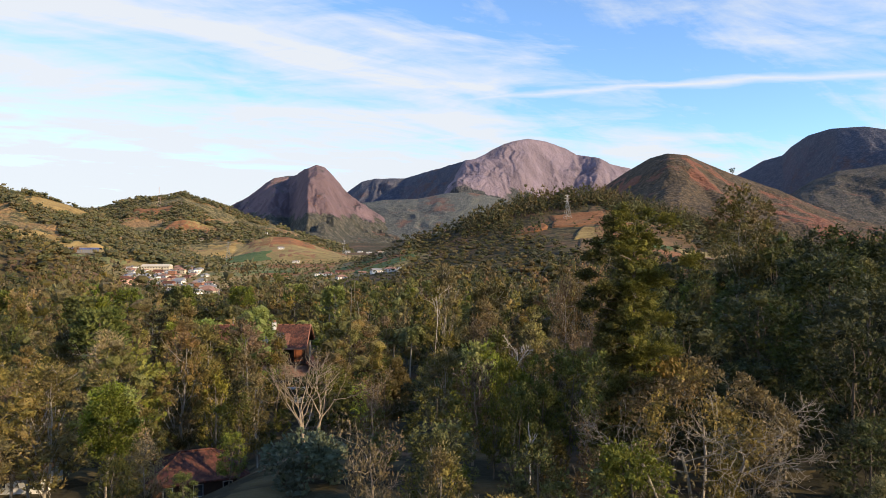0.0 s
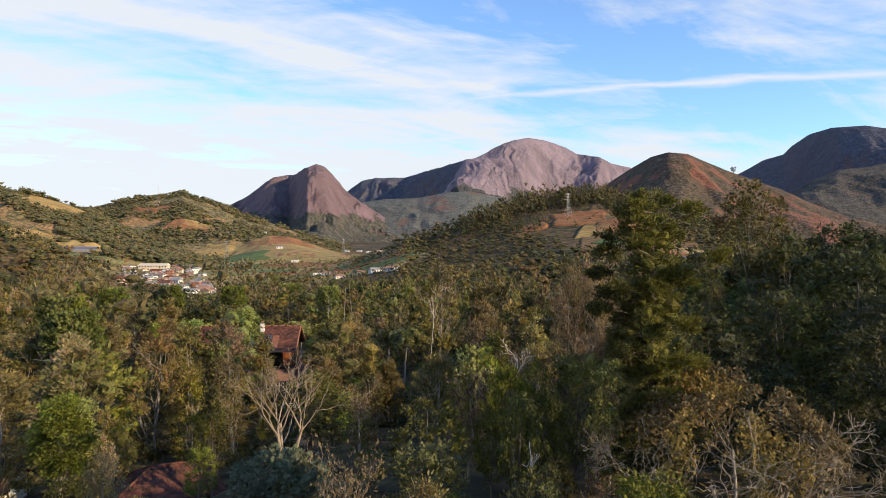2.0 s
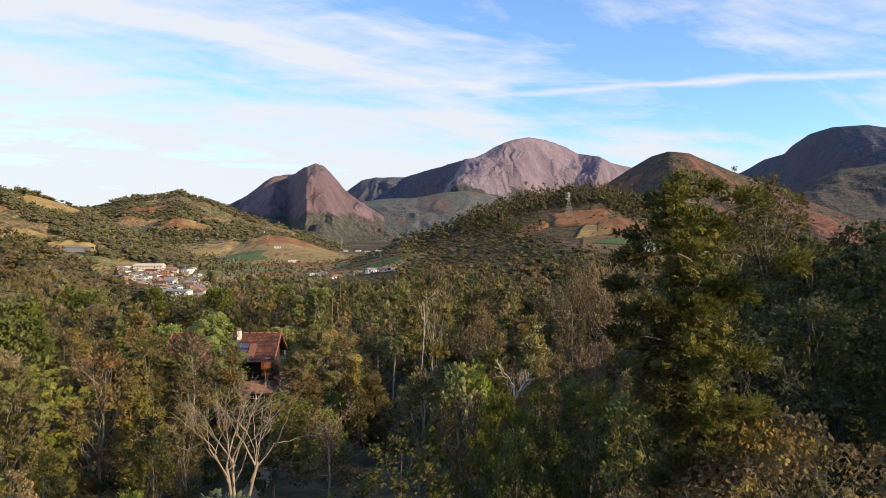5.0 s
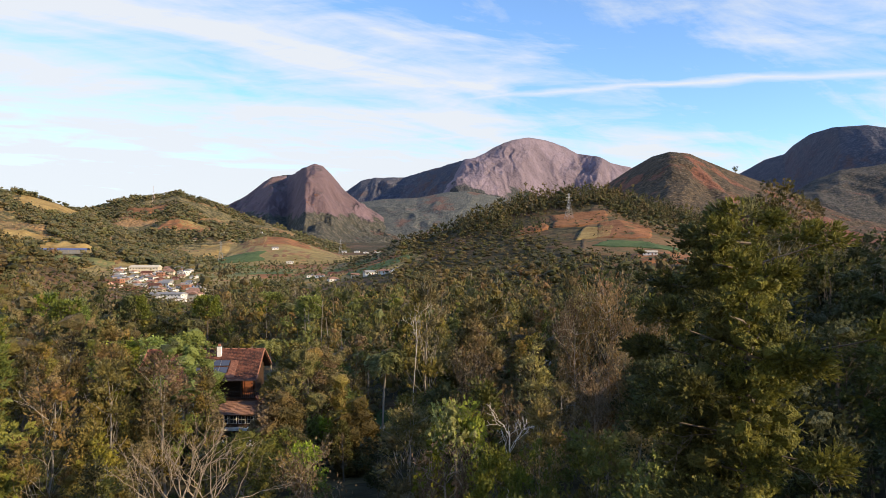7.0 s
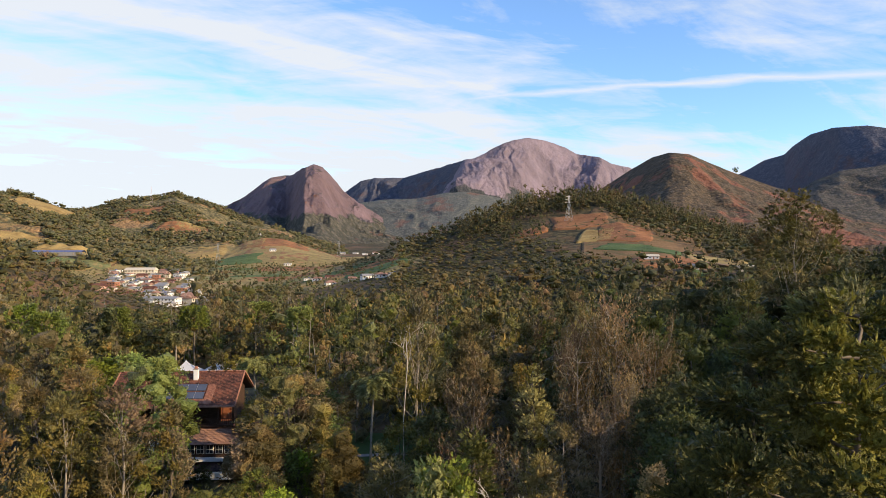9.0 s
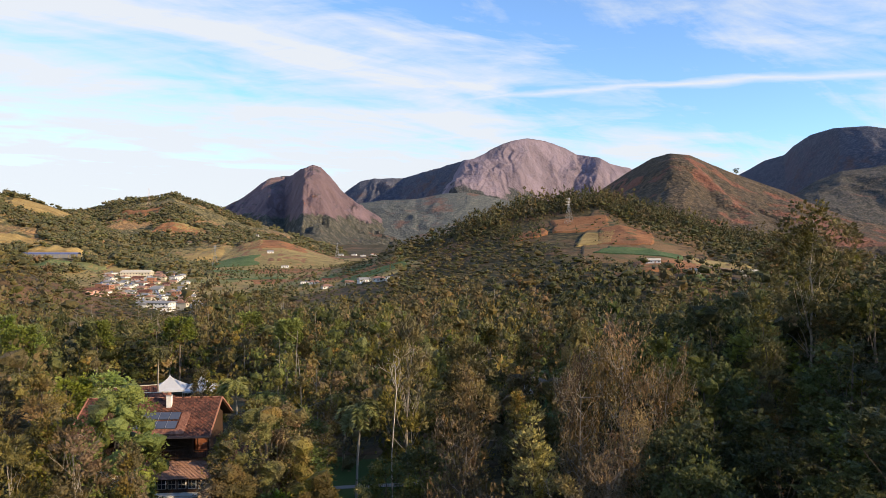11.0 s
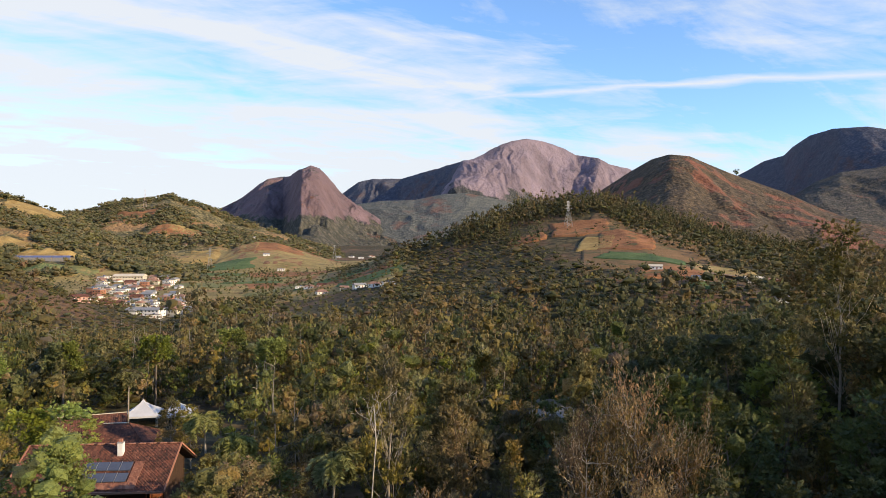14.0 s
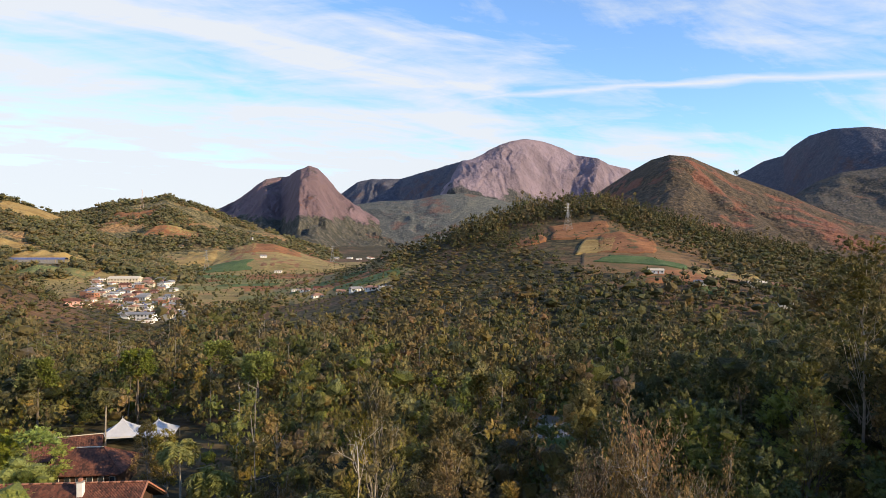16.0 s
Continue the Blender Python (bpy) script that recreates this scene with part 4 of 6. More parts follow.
# chosen trees: kind, x, y, top above sea of the valley, width
for k, (kind, x, y, top, wide) in enumerate([
        ("golden", 26.2, 114, 28.3, 0.74), ("golden", 21.8, 111, 25.0, 0.62), ("golden", 30.8, 112, 24.5, 0.66), ("golden", 26, 107, 20.5, 0.8),
        ("feathery", 3.6, 134.5, 24.0, 0.72), ("feathery", -26, 105, 16.8, 0.95), ("feathery", -31.5, 103, 16.4, 0.9), ("slender", -22.6, 107, 15.0, 1.1), ("feathery", -36, 82, 17.5, 1.0), ("feathery", -29, 88, 17, 0.95), ("slender", -33, 66, 17, 1.2), ("feathery", -39, 60, 17.5, 1.0), ("feathery", -46, 66, 18, 1.0), ("slender", 8.5, 138.5, 20.5, 1.0), ("feathery", 12, 138, 20.0, 0.9),
        ("leafy", -34, 117.5, 14.0, 0.9), ("feathery", -37, 119, 14.5, 0.85), ("feathery", -14.8, 117, 9.5, 1.1), ("light", -55.4, 167, 10.7, 1.3), ("light", -60, 165, 10, 1.1), ("feathery", -37.5, 172, 10.8, 1.0), ("feathery", -34, 170, 10.0, 1.0), ("leafy", -11.8, 132.5, 12.4, 1.15), ("feathery", -12.8, 127, 10.7, 1.25), ("light", -10, 126, 9.0, 0.9),
        ("dense", 52.9, 157.4, 23.2, 0.8), ("dense", 58, 182, 20.0, 1.05), ("dense", 50, 196, 18.5, 1.0), ("dense", 72, 176, 22.0, 0.9), ("pine", 17, 172, 19.0, 1.0), ("pine", 22, 160, 17.0, 0.9), ("pine", 13.5, 152, 14, 1.1),
        ("light", 12.5, 40, 17.6, 0.9), ("broad", 8, 43, 17.0, 0.75), ("feathery", 2.5, 42, 17.0, 0.9), ("rusty", -1.5, 47, 17.0, 1.0), ("light", 19, 62, 22.5, 0.62), ("light", 16.5, 58, 20, 0.7),
        ("leafy", 8.8, 66.5, 17.8, 0.5), ("leafy", 10.9, 67.5, 17.6, 0.5), ("leafy", 9.0, 62, 16.2, 0.55), ("leafy", 11.2, 64, 16.0, 0.6), ("leafy", 7.2, 65, 15.5, 0.55), ("leafy", -12.2, 95, 9.0, 0.9), ("leafy", -13.5, 101, 8.6, 0.9), ("deep", 33, 56, 22, 1.0), ("deep", 38.5, 62, 24, 1.0), ("deep", 29.5, 48, 17, 1.0), ("deep", 36, 51, 19, 1.0), ("broad", 13.8, 67, 18.5, 0.7), ("pine", 9, 82, 18.5, 1.1), ("light", 6.5, 80, 17, 0.7), ("dense", 24, 76, 20, 0.8)]):
    put_tree(kind, k, x, y, top - float(ground_z(x, y)), wide, 70 * k)

def full_crown(r, x, y, top, wide, foot=0.12):
    return grown(r, top - float(ground_z(x, y)), wide, foot, "round", 120, 74, (0.36, 0.22), 1.2, 0.1, 0.26, droop=0.15, hollow=0.62, core=0.9)


for k, (x, y, top, wide, tone, label) in enumerate([(-28.2, 118.5, 17.2, 9.4, "lush", "dense green leafy tree before the chalet"), (-11.8, 121.5, 16.2, 11.5, "wood", "full olive-green tree beside the chalet"),
                                                    (-15.3, 113, 10.6, 5.6, "olive", "rounded dry olive tree below the chalet"), (-38.5, 122, 13.0, 8.0, "olive", "dry olive tree beside the chalet"),
                                                    (-45, 150, 10.5, 8.0, "bright", "yellow-green leafy tree behind the chalet"), (-5.5, 112, 9.0, 5.0, "olive", "small rounded dry tree on the lawn")]):
    lone("tree", x, y, 10, lambda r: full_crown(r, x, y, top, wide), LEAF[tone], BARK, label, "tree", 50 * k, 140 + k)

lone("shrub", -8.6, 62, 4, lambda r: grown(r, 3.7, 6.6, 0.05, "round", 46, 34, (0.5, 0.34), 0.9, 0.2, 0.10), LEAF["grey"], BARK, "silvery grey-green rounded shrub beside the track", "shrub", 0, 12)
lone("tree", -25.6, 62.9, 13, lambda r: grown(r, 15.9 - float(ground_z(-25.6, 62.9)), 4.0, 0.58, "round", 70, 110, (0.26, 0.18), 0.75, 0.1, 0.14), LEAF["bright"], BARK_PALE,
     "slim tree with a dense bright green rounded crown", "tree", 0, 21)

# ---- the woods ----


def scattered(rng, n, spacing, x0, x1, y0, y1, ok):
    """Random places at least spacing apart."""
    cell, kept = {}, []
    for x, y in zip(rng.uniform(x0, x1, n), rng.uniform(y0, y1, n)):
        if not ok(x, y):
            continue
        i, j = int(x // spacing), int(y // spacing)
        if any((x - a) ** 2 + (y - b) ** 2 < spacing**2 for di in (-1, 0, 1) for dj in (-1, 0, 1) for a, b in cell.get((i + di, j + dj), ())):
            continue
        cell.setdefault((i, j), []).append((x, y))
        kept.append((x, y))
    return kept


def clearing(x, y):
    """The open ground about the house, the track, the lawn and the court."""
    if -44 < x < -15 and 122 < y < 168:
        return True
    if -70 < x < -28 and 140 < y < 212:
        return True
    if 20 < x < 44 and 176 < y < 222:
        return True
    if -29.5 < x < -18.5 and 73 < y < 86:
        return True
    if -8.5 < x < 1.2 and 114 < y < 150:
        return True
    return abs(x - np.interp(y, (58, 72, 88, 122), (-12, -13.4, -14, -19))) < 2.8 and 62 < y < 123


def woods():
    rng = np.random.default_rng(11)
    placed = [(o.location.x, o.location.y) for o in scene.objects if o.parent is None and o.get("category") in ("tree", "conifer", "palm") and "placed" not in o or (o.parent is None and o.get("group", "").endswith("of the wood"))]

    def ok(x, y):
        if clearing(x, y) or abs(x - 4) > 0.70 * (y - 5) + 8:
            return False
        if any((x - a) ** 2 + (y - b) ** 2 < 14 for a, b in placed):
            return False
        return True

    spots = scattered(rng, 9000, 6.7, -110, 115, 32, 150, ok)[:255]
    for k, (x, y) in enumerate(spots):
        right = x > 25
        # Dark kinds are favoured on the right to stand for its shade.
        kind = rng.choice(["feathery", "slender", "broad", "dense", "rusty", "pine", "light"], p=[0.10, 0.10, 0.22, 0.36, 0.04, 0.16, 0.02] if right else [0.42, 0.20, 0.15, 0.03, 0.10, 0.06, 0.04])
        high = rng.uniform(8.5, 16.5) * (1.25 if right else 1.0) * (1.12 if kind in ("slender", "pine") else 1.0)
        g = float(ground_z(x, y))
        if -40 < x < -8 and 95 < y < 123:
            high = min(high, 3.6 if -28 < x < -16 else 6.5)
        if -16 < x < 0 and 55 < y < 96:
            high = min(high, 9.0)
        cap = 99.0
        if y < 62:
            cap = 16.0 if -4 < x < 45 else 15.5
        if y < 72 and -13 < x < -1 or 38 < y < 68 and -32 < x < -8:
            cap = 11.0
        if abs(x - 6) < 8 and y < 80:
            cap = min(cap, 17.5)
        if -13 < x < 8 and 84 < y < 129:
            cap = min(cap, 9.0)
        if abs(x - 9.6) < 5 and 50 < y < 76:
            cap = min(cap, 17.8)
        if 13 < x < 42 and 68 < y < 104:
            cap = min(cap, 17.0)
        high = min(high, cap - g)
        if high < 3:
            continue
        # Darker leaves here in place of the shadow over the slope.
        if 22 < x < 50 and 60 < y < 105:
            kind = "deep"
        if high < 7:
            kind = rng.choice(["broad", "light", "dense"])
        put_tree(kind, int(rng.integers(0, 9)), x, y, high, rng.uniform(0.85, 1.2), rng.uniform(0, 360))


woods()


def clump(rng, n, tall, lumps, leaf):
    """Leaves and inner lumps of one far tree, of height and width 1."""
    u = np.linspace(0.16, 0.9, lumps) if lumps > 2 else np.array([0.30, 0.64])
    r = envelope(tall, u) / 2 * np.sqrt(rng.uniform(0.15, 0.75, lumps))
    a = np.arange(lumps) * 2.399 + rng.uniform()
    c = np.stack([r * np.cos(a), r * np.sin(a), u], 1)
    size = ((0.46 if lumps > 2 else 0.54) * envelope(tall, u) / lumps**0.36) * rng.uniform(0.75, 1.1, lumps)
    g = Geo()
    which = rng.integers(0, lumps, n)
    d = rng.normal(size=(n, 3))
    d /= np.linalg.norm(d, axis=1, keepdims=True)
    at = c[which] + d * size[which, None] * rng.uniform(0.65, 1.0, (n, 1)) * [1, 1, 0.62]
    g.leaves(rng, at, d + rng.normal(size=(n, 3)) * 0.5 + [0, 0, 0.25], leaf, leaf * 0.8)
    g.cores(rng, c, size * (0.88 if n < 60 else 0.66), 0.6)
    return g.v[0], g.v[1]


def wood_stuff(name, spots, heights, widths, n, leaf, mat, label, tall="round", ground=None, seed=5, lumps=5, sink=0.10):
    """Many far trees as one mesh."""
    rng = np.random.default_rng(seed)
    forms = [clump(rng, n, tall, lumps, leaf) for _ in range(9)]
    spots = np.asarray(spots, float)
    z = (ground or ground_z)(spots[:, 0], spots[:, 1]) - sink * np.asarray(heights)
    turn = rng.uniform(0, 6.283, len(spots))
    leaves, lump = [], []
    for k in range(len(spots)):
        c, s, w, h = math.cos(turn[k]), math.sin(turn[k]), widths[k], heights[k]
        for f, out in zip(forms[k % 9], (leaves, lump)):
            out.append(np.stack([spots[k, 0] + (f[:, 0] * c - f[:, 1] * s) * w, spots[k, 1] + (f[:, 0] * s + f[:, 1] * c) * w, z[k] + f[:, 2] * h], 1))
    a, b = np.concatenate(leaves), np.concatenate(lump)
    tris = (ICO_FACES[None] + 12 * np.arange(len(b) // 12)[:, None, None]).reshape(-1, 3) + len(a)
    ob = link_mesh(name, np.concatenate([a, b]), [np.arange(len(a)).reshape(-1, 4), tris], mat)
    return tagged(ob, label, "woodland", kind="stuff")


def in_view(x, y, side=0.76, slack=10):
    return abs(x - 6) < side * (y - 5) + slack


def sight_cap(x, y):
    """Height above the sea of the valley to which the wood grows in front of the town and the terrace field."""
    lean = (x - 8) / np.maximum(y - 46, 1)
    cap = np.where((lean > -0.56) & (lean < -0.37) & (y > 200), 34 - 0.098 * (y - 46), 99.0)
    return np.where((lean > -0.19) & (lean < -0.075) & (y > 330), np.minimum(cap, 33 - 0.060 * (y - 46)), cap)


def mixed_wood(rng, spots, shares, low, high, slim, n, leaf, where, seed, ground=None, lumps=5):
    keys = list(shares)
    pick = rng.choice(keys, len(spots), p=list(shares.values()))
    for k, key in enumerate(keys):
        s = [p for p, q in zip(spots, pick) if q == key]
        if len(s) < 3:
            continue
        h = rng.uniform(low, high, len(s)) * np.where(rng.uniform(size=len(s)) < 0.16, 1.35, 1.0) * (0.65 + 0.6 * fractal(np.array(s)[:, 0] / 25, np.array(s)[:, 1] / 25, 7, 2))
        w = h
        if ground is None:
            sx, sy = np.array(s).T
            h = h * np.where((sx > -20) & (sx < 150) & (sy > 440) & (sy < 640), 0.60, 1.0)
            h = np.clip(h, 3.0, np.maximum(sight_cap(sx, sy) - ground_z(sx, sy), 5.2))
            w = np.minimum(w, h * 1.5)
        word = {"wood": "mottled olive", "olive": "olive and rust", "dark": "dark green", "green": "leafy green", "pine": "dark pine", "brown": "dry brown", "bright": "light green"}[key]
        wood_stuff("woodland", s, h, w * rng.uniform(slim * 0.8, slim * 1.3, len(s)), n, leaf, (LEAF_HAZY if ground else LEAF_FAR if n < 200 else LEAF)[key], f"{word} treetops of the dense wood {where}",
                   "tall" if key in ("wood", "olive", "pine") and slim < 0.75 else "round", ground, seed + k, lumps, 0.18 if n < 50 else 0.10)


def trunks(spots, share, rng, label):
    """Bare pale stems and forked dead tops that stand out among the crowns."""
    g = Geo()
    for x, y in spots:
        if rng.uniform() > share:
            continue
        z, h = float(ground_z(x, y)), rng.uniform(11, 19)
        p = bent(rng, (x, y, z), (x + rng.normal() * 0.7, y + rng.normal() * 0.7, z + h), 0.05, 5)
        g.tube(p, np.linspace(0.16, 0.05, 5), 3)
        for _ in range(3):
            a = p[rng.integers(2, 5)]
            g.tube(bent(rng, a, a + rng.normal(size=3) * [1.3, 1.3, 0.5] + [0, 0, 1.4], 0.15, 3), [0.06, 0.04, 0.025], 3)
    return tagged(g.link("stems", BARK_PALE), label, "tree stems", kind="stuff")


def mid_woods():
    rng = np.random.default_rng(21)
    spots = scattered(rng, 9000, 7.2, -260, 260, 150, 236, lambda x, y: in_view(x, y) and not clearing(x, y))
    spots += scattered(rng, 12000, 6.2, -260, 260, 236, 330, lambda x, y: in_view(x, y) and not clearing(x, y))
    right = [p for p in spots if p[0] > 38 + 0.1 * (p[1] - 150)]
    left = [p for p in spots if p[0] <= 38 + 0.1 * (p[1] - 150)]
    for group, shares, low, high, slim, where, seed in (
            (left, {"wood": 0.36, "olive": 0.26, "dark": 0.10, "green": 0.22, "brown": 0.06}, 13, 22, 0.68, "on the valley floor", 40),
            # More dark trees in this mix, in place of the hill's shadow.
            (right, {"wood": 0.22, "olive": 0.06, "dark": 0.52, "green": 0.14, "pine": 0.06}, 12, 20, 0.72, "on the slope, mixed darker for its shade", 50)):
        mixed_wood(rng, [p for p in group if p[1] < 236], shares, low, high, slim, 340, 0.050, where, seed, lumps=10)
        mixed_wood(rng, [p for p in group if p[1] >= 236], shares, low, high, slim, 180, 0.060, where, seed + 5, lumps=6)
    trunks(left, 0.24, rng, "pale stems and dead forked tops among the treetops")


mid_woods()


def town_ground(x, y):
    return 484 < y < 790 and -400 < x < -110 and abs(x + 0.43 * (y - 55) + 2) < 40 and fractal(x / 40, y / 40, 15, 2) > 0.30


TOWN_SPOTS = scattered(np.random.default_rng(31), 6000, 12.4, -400, -110, 484, 790, town_ground)[:100]


def far_open(x, y):
    """Open land beyond the near wood: town, fields, farm on the hill."""
    mid = -0.43 * (y - 55) - 4
    if -212 < x < -160 and 470 < y < 486:
        return True
    if 480 < y < 800 and abs(x - mid) < 43 and fractal(x / 40, y / 40, 15, 2) > 0.28:
        return True
    if y > 560 and -420 < x < -70 - 0.02 * y:
        return True
    if 60 < x < 210 and 425 < y < 665 and y > 425 + 0.9 * max(0, 130 - x) and abs(x - (150 - 0.22 * (y - 450))) < 46:
        return True
    if -105 < x < -28 + 0.1 * (y - 480) and 405 < y < 610:
        return True
    return False


def hill_woods():
    rng = np.random.default_rng(23)
    spots = scattered(rng, 34000, 6.2, -480, 470, 330, 720, lambda x, y: in_view(x, y) and not far_open(x, y))
    west = [p for p in spots if p[0] < 60]
    east = [p for p in spots if p[0] >= 60]
    mixed_wood(rng, west, {"wood": 0.40, "olive": 0.10, "dark": 0.30, "green": 0.16, "brown": 0.04}, 7, 13, 0.92, 44, 0.105, "on the hillside", 60, lumps=3)
    mixed_wood(rng, east, {"wood": 0.36, "dark": 0.34, "green": 0.16, "pine": 0.14}, 8, 14, 0.82, 44, 0.105, "round the hill farm", 70, lumps=3)
    crest = scattered(rng, 3000, 5.5, 20, 330, 630, 720, lambda x, y: not far_open(x, y) or y > 650)
    mixed_wood(rng, crest, {"dark": 0.5, "wood": 0.5}, 13, 19, 0.55, 70, 0.085, "along the hill crest", 80, lumps=6)
    stand = [(50 + 5.5 * k + rng.normal() * 1.2, 590 + 4 * math.sin(k * 2.1)) for k in range(8)]
    mixed_wood(rng, stand, {"dark": 1.0}, 24, 32, 0.34, 60, 0.10, "in a dark stand on the hill flank", 86, lumps=5)
    farm = scattered(rng, 900, 7, 60, 215, 425, 640, lambda x, y: far_open(x, y) and fractal(x / 22, y / 22, 31, 3) > 0.58)
    mixed_wood(rng, farm, {"dark": 0.4, "green": 0.4, "wood": 0.2}, 3, 7, 0.8, 34, 0.15, "among the hill fields", 88, lumps=3)
    town = scattered(rng, 9000, 7.5, -460, 40, 440, 1050, lambda x, y: far_open(x, y) and fractal(x / 45, y / 45, 12, 3) > (0.34 if y < 800 else 0.46) and all((x - a) ** 2 + (y - b) ** 2 > 30 for a, b in TOWN_SPOTS))
    mixed_wood(rng, town, {"dark": 0.4, "green": 0.4, "wood": 0.2}, 4, 9, 0.7, 14, 0.17, "between fields and houses", 84, lumps=3)


hill_woods()


CLEARED = [(-535, 905, 48, 32), (-445, 866, 50, 34), (-615, 1095, 55, 45), (-590, 1395, 45, 40), (-602, 1303, 30, 24), (-445, 1215, 50, 36), (-443, 828, 45, 14), (-408, 799, 40, 18), (-311, 1059, 60, 40)]


def relief_woods():
    rng = np.random.default_rng(29)
    for relief, near, far, thresh, seed, n in ((WEST, 760, 1150, 0.43, 90, 9000), (MAST, 990, 1640, 0.475, 96, 9600)):
        d = rng.uniform(near, far, n)
        a = rng.uniform(max(relief.lean[0], -0.72), relief.lean[-1], n)
        x, y = 2.7 + a * d, 5.3 + d
        u = (d - relief.foot) / (relief.crest_at(a) - relief.foot)
        crest = (u > 0.88) & (fractal(a * 40, a * 0 + 2.0, 8, 3) > 0.36)
        keep = ((fractal(x / 110, y / 150, seed, 4) > thresh) & (u < 0.93)) | crest
        for cx, cy, rx, ry in CLEARED:
            keep &= ((x - cx) / rx) ** 2 + ((y - cy) / ry) ** 2 > 1
        high = lambda px, py, r=relief: r.height((px - 2.7) / (py - 5.3), py - 5.3)
        spots = list(zip(x[keep], y[keep]))
        mixed_wood(rng, spots, {"dark": 0.40, "wood": 0.36, "green": 0.24}, 6, 12, 0.95, 12, 0.17, "on the far hill", seed, high, 2)


relief_woods()

# ---- building materials ----


def roof_tile(name, mossy, fired, faded):
    """Old clay tiles: every tile a little different, dark lichen in drifts."""
    m, n, bsdf, _ = material(name, 0.9)
    at = n.add("ShaderNodeTexCoord").outputs["Object"]
    cell = n.add("ShaderNodeTexVoronoi", feature="F1")
    n.link(n.mapped(at, (4.2, 2.9, 2.9)), cell.inputs["Vector"])
    cell.inputs["Scale"].default_value = 1.0
    sep = n.add("ShaderNodeSeparateColor")
    n.link(cell.outputs["Color"], sep.inputs[0])
    tone = n.mix(sep.outputs[0], (*fired, 1), (*faded, 1))
    drift = n.math("MULTIPLY_ADD", n.noise(at, 0.7, 6, 0.7), 1.0, n.math("MULTIPLY", sep.outputs[1], 0.22))
    tone = n.mix(n.ramp(drift, [(0.44, 0.0), (0.76, 1.0)]), tone, (*mossy, 1))
    n.link(tone, bsdf.inputs["Base Color"])
    bump(n, bsdf, n.noise(at, 9.0, 4), 0.6, 0.03)
    return m


TILE = roof_tile("old_roof_tile", (0.050, 0.026, 0.021), (0.160, 0.056, 0.036), (0.215, 0.095, 0.062))
TILE_DARK = roof_tile("weathered_roof_tile", (0.040, 0.026, 0.024), (0.105, 0.055, 0.045), (0.16, 0.10, 0.08))
TILE_NEW = plain("new_roof_tile", (0.22, 0.118, 0.082), (0.38, 0.225, 0.160), 1.2, 0.8, 0.4)
# Old tile again, darkened in colour for tree shade on the outbuilding.
TILE_SHADED = roof_tile("shade_toned_tile", (0.040, 0.022, 0.018), (0.135, 0.046, 0.034), (0.17, 0.075, 0.052))
TILE_RELAID = roof_tile("relaid_roof_tile", (0.130, 0.055, 0.038), (0.270, 0.110, 0.066), (0.36, 0.175, 0.110))
PLANK = plain("dark_stained_plank", (0.030, 0.018, 0.012), (0.085, 0.050, 0.032), 2.0, 0.7, 0.4)
RED_WOOD = plain("reddish_wood", (0.16, 0.055, 0.028), (0.34, 0.13, 0.065), 2.0, 0.6, 0.3)
WHITE = plain("white_limewash", (0.62, 0.60, 0.56), (0.83, 0.82, 0.78), 1.4, 0.8, 0.2)
CREAM = plain("cream_render", (0.48, 0.42, 0.32), (0.68, 0.61, 0.48), 0.9, 0.85, 0.2)
BRICK = plain("hollow_brick", (0.27, 0.12, 0.075), (0.42, 0.20, 0.125), 1.4, 0.9, 0.3)
PINK = plain("pink_render", (0.45, 0.27, 0.22), (0.60, 0.38, 0.31), 0.9, 0.85, 0.2)
GREY_ROOF = plain("fibre_cement", (0.17, 0.17, 0.17), (0.33, 0.33, 0.33), 1.0, 0.8, 0.3)
GLASS = plain("dark_window_glass", (0.015, 0.018, 0.022), (0.05, 0.06, 0.07), 0.8, 0.12, 0.0)
PANEL = plain("solar_collector_glass", (0.045, 0.055, 0.085), (0.10, 0.12, 0.17), 0.6, 0.16, 0.0)
METAL = plain("galvanised_steel", (0.34, 0.34, 0.33), (0.55, 0.55, 0.54), 2.0, 0.45, 0.1, 0.7)
RED_STEEL = plain("red_painted_steel", (0.35, 0.07, 0.05), (0.50, 0.12, 0.08), 2.0, 0.6, 0.1)
MAST_PAINT = plain("banded_mast_paint", (0.42, 0.20, 0.16), (0.78, 0.70, 0.66), 0.06, 0.6, 0.1)
CANVAS = plain("white_canvas", (0.40, 0.42, 0.45), (0.62, 0.63, 0.65), 0.35, 0.55, 0.15)
BLUE = plain("blue_plastic", (0.08, 0.11, 0.24), (0.16, 0.19, 0.34), 0.4, 0.5, 0.1)
CONCRETE = plain("worn_concrete", (0.20, 0.185, 0.165), (0.36, 0.34, 0.31), 0.5, 0.9, 0.3)
TRACK = plain("dirt_track", (0.13, 0.09, 0.058), (0.27, 0.19, 0.125), 0.35, 0.95, 0.4)


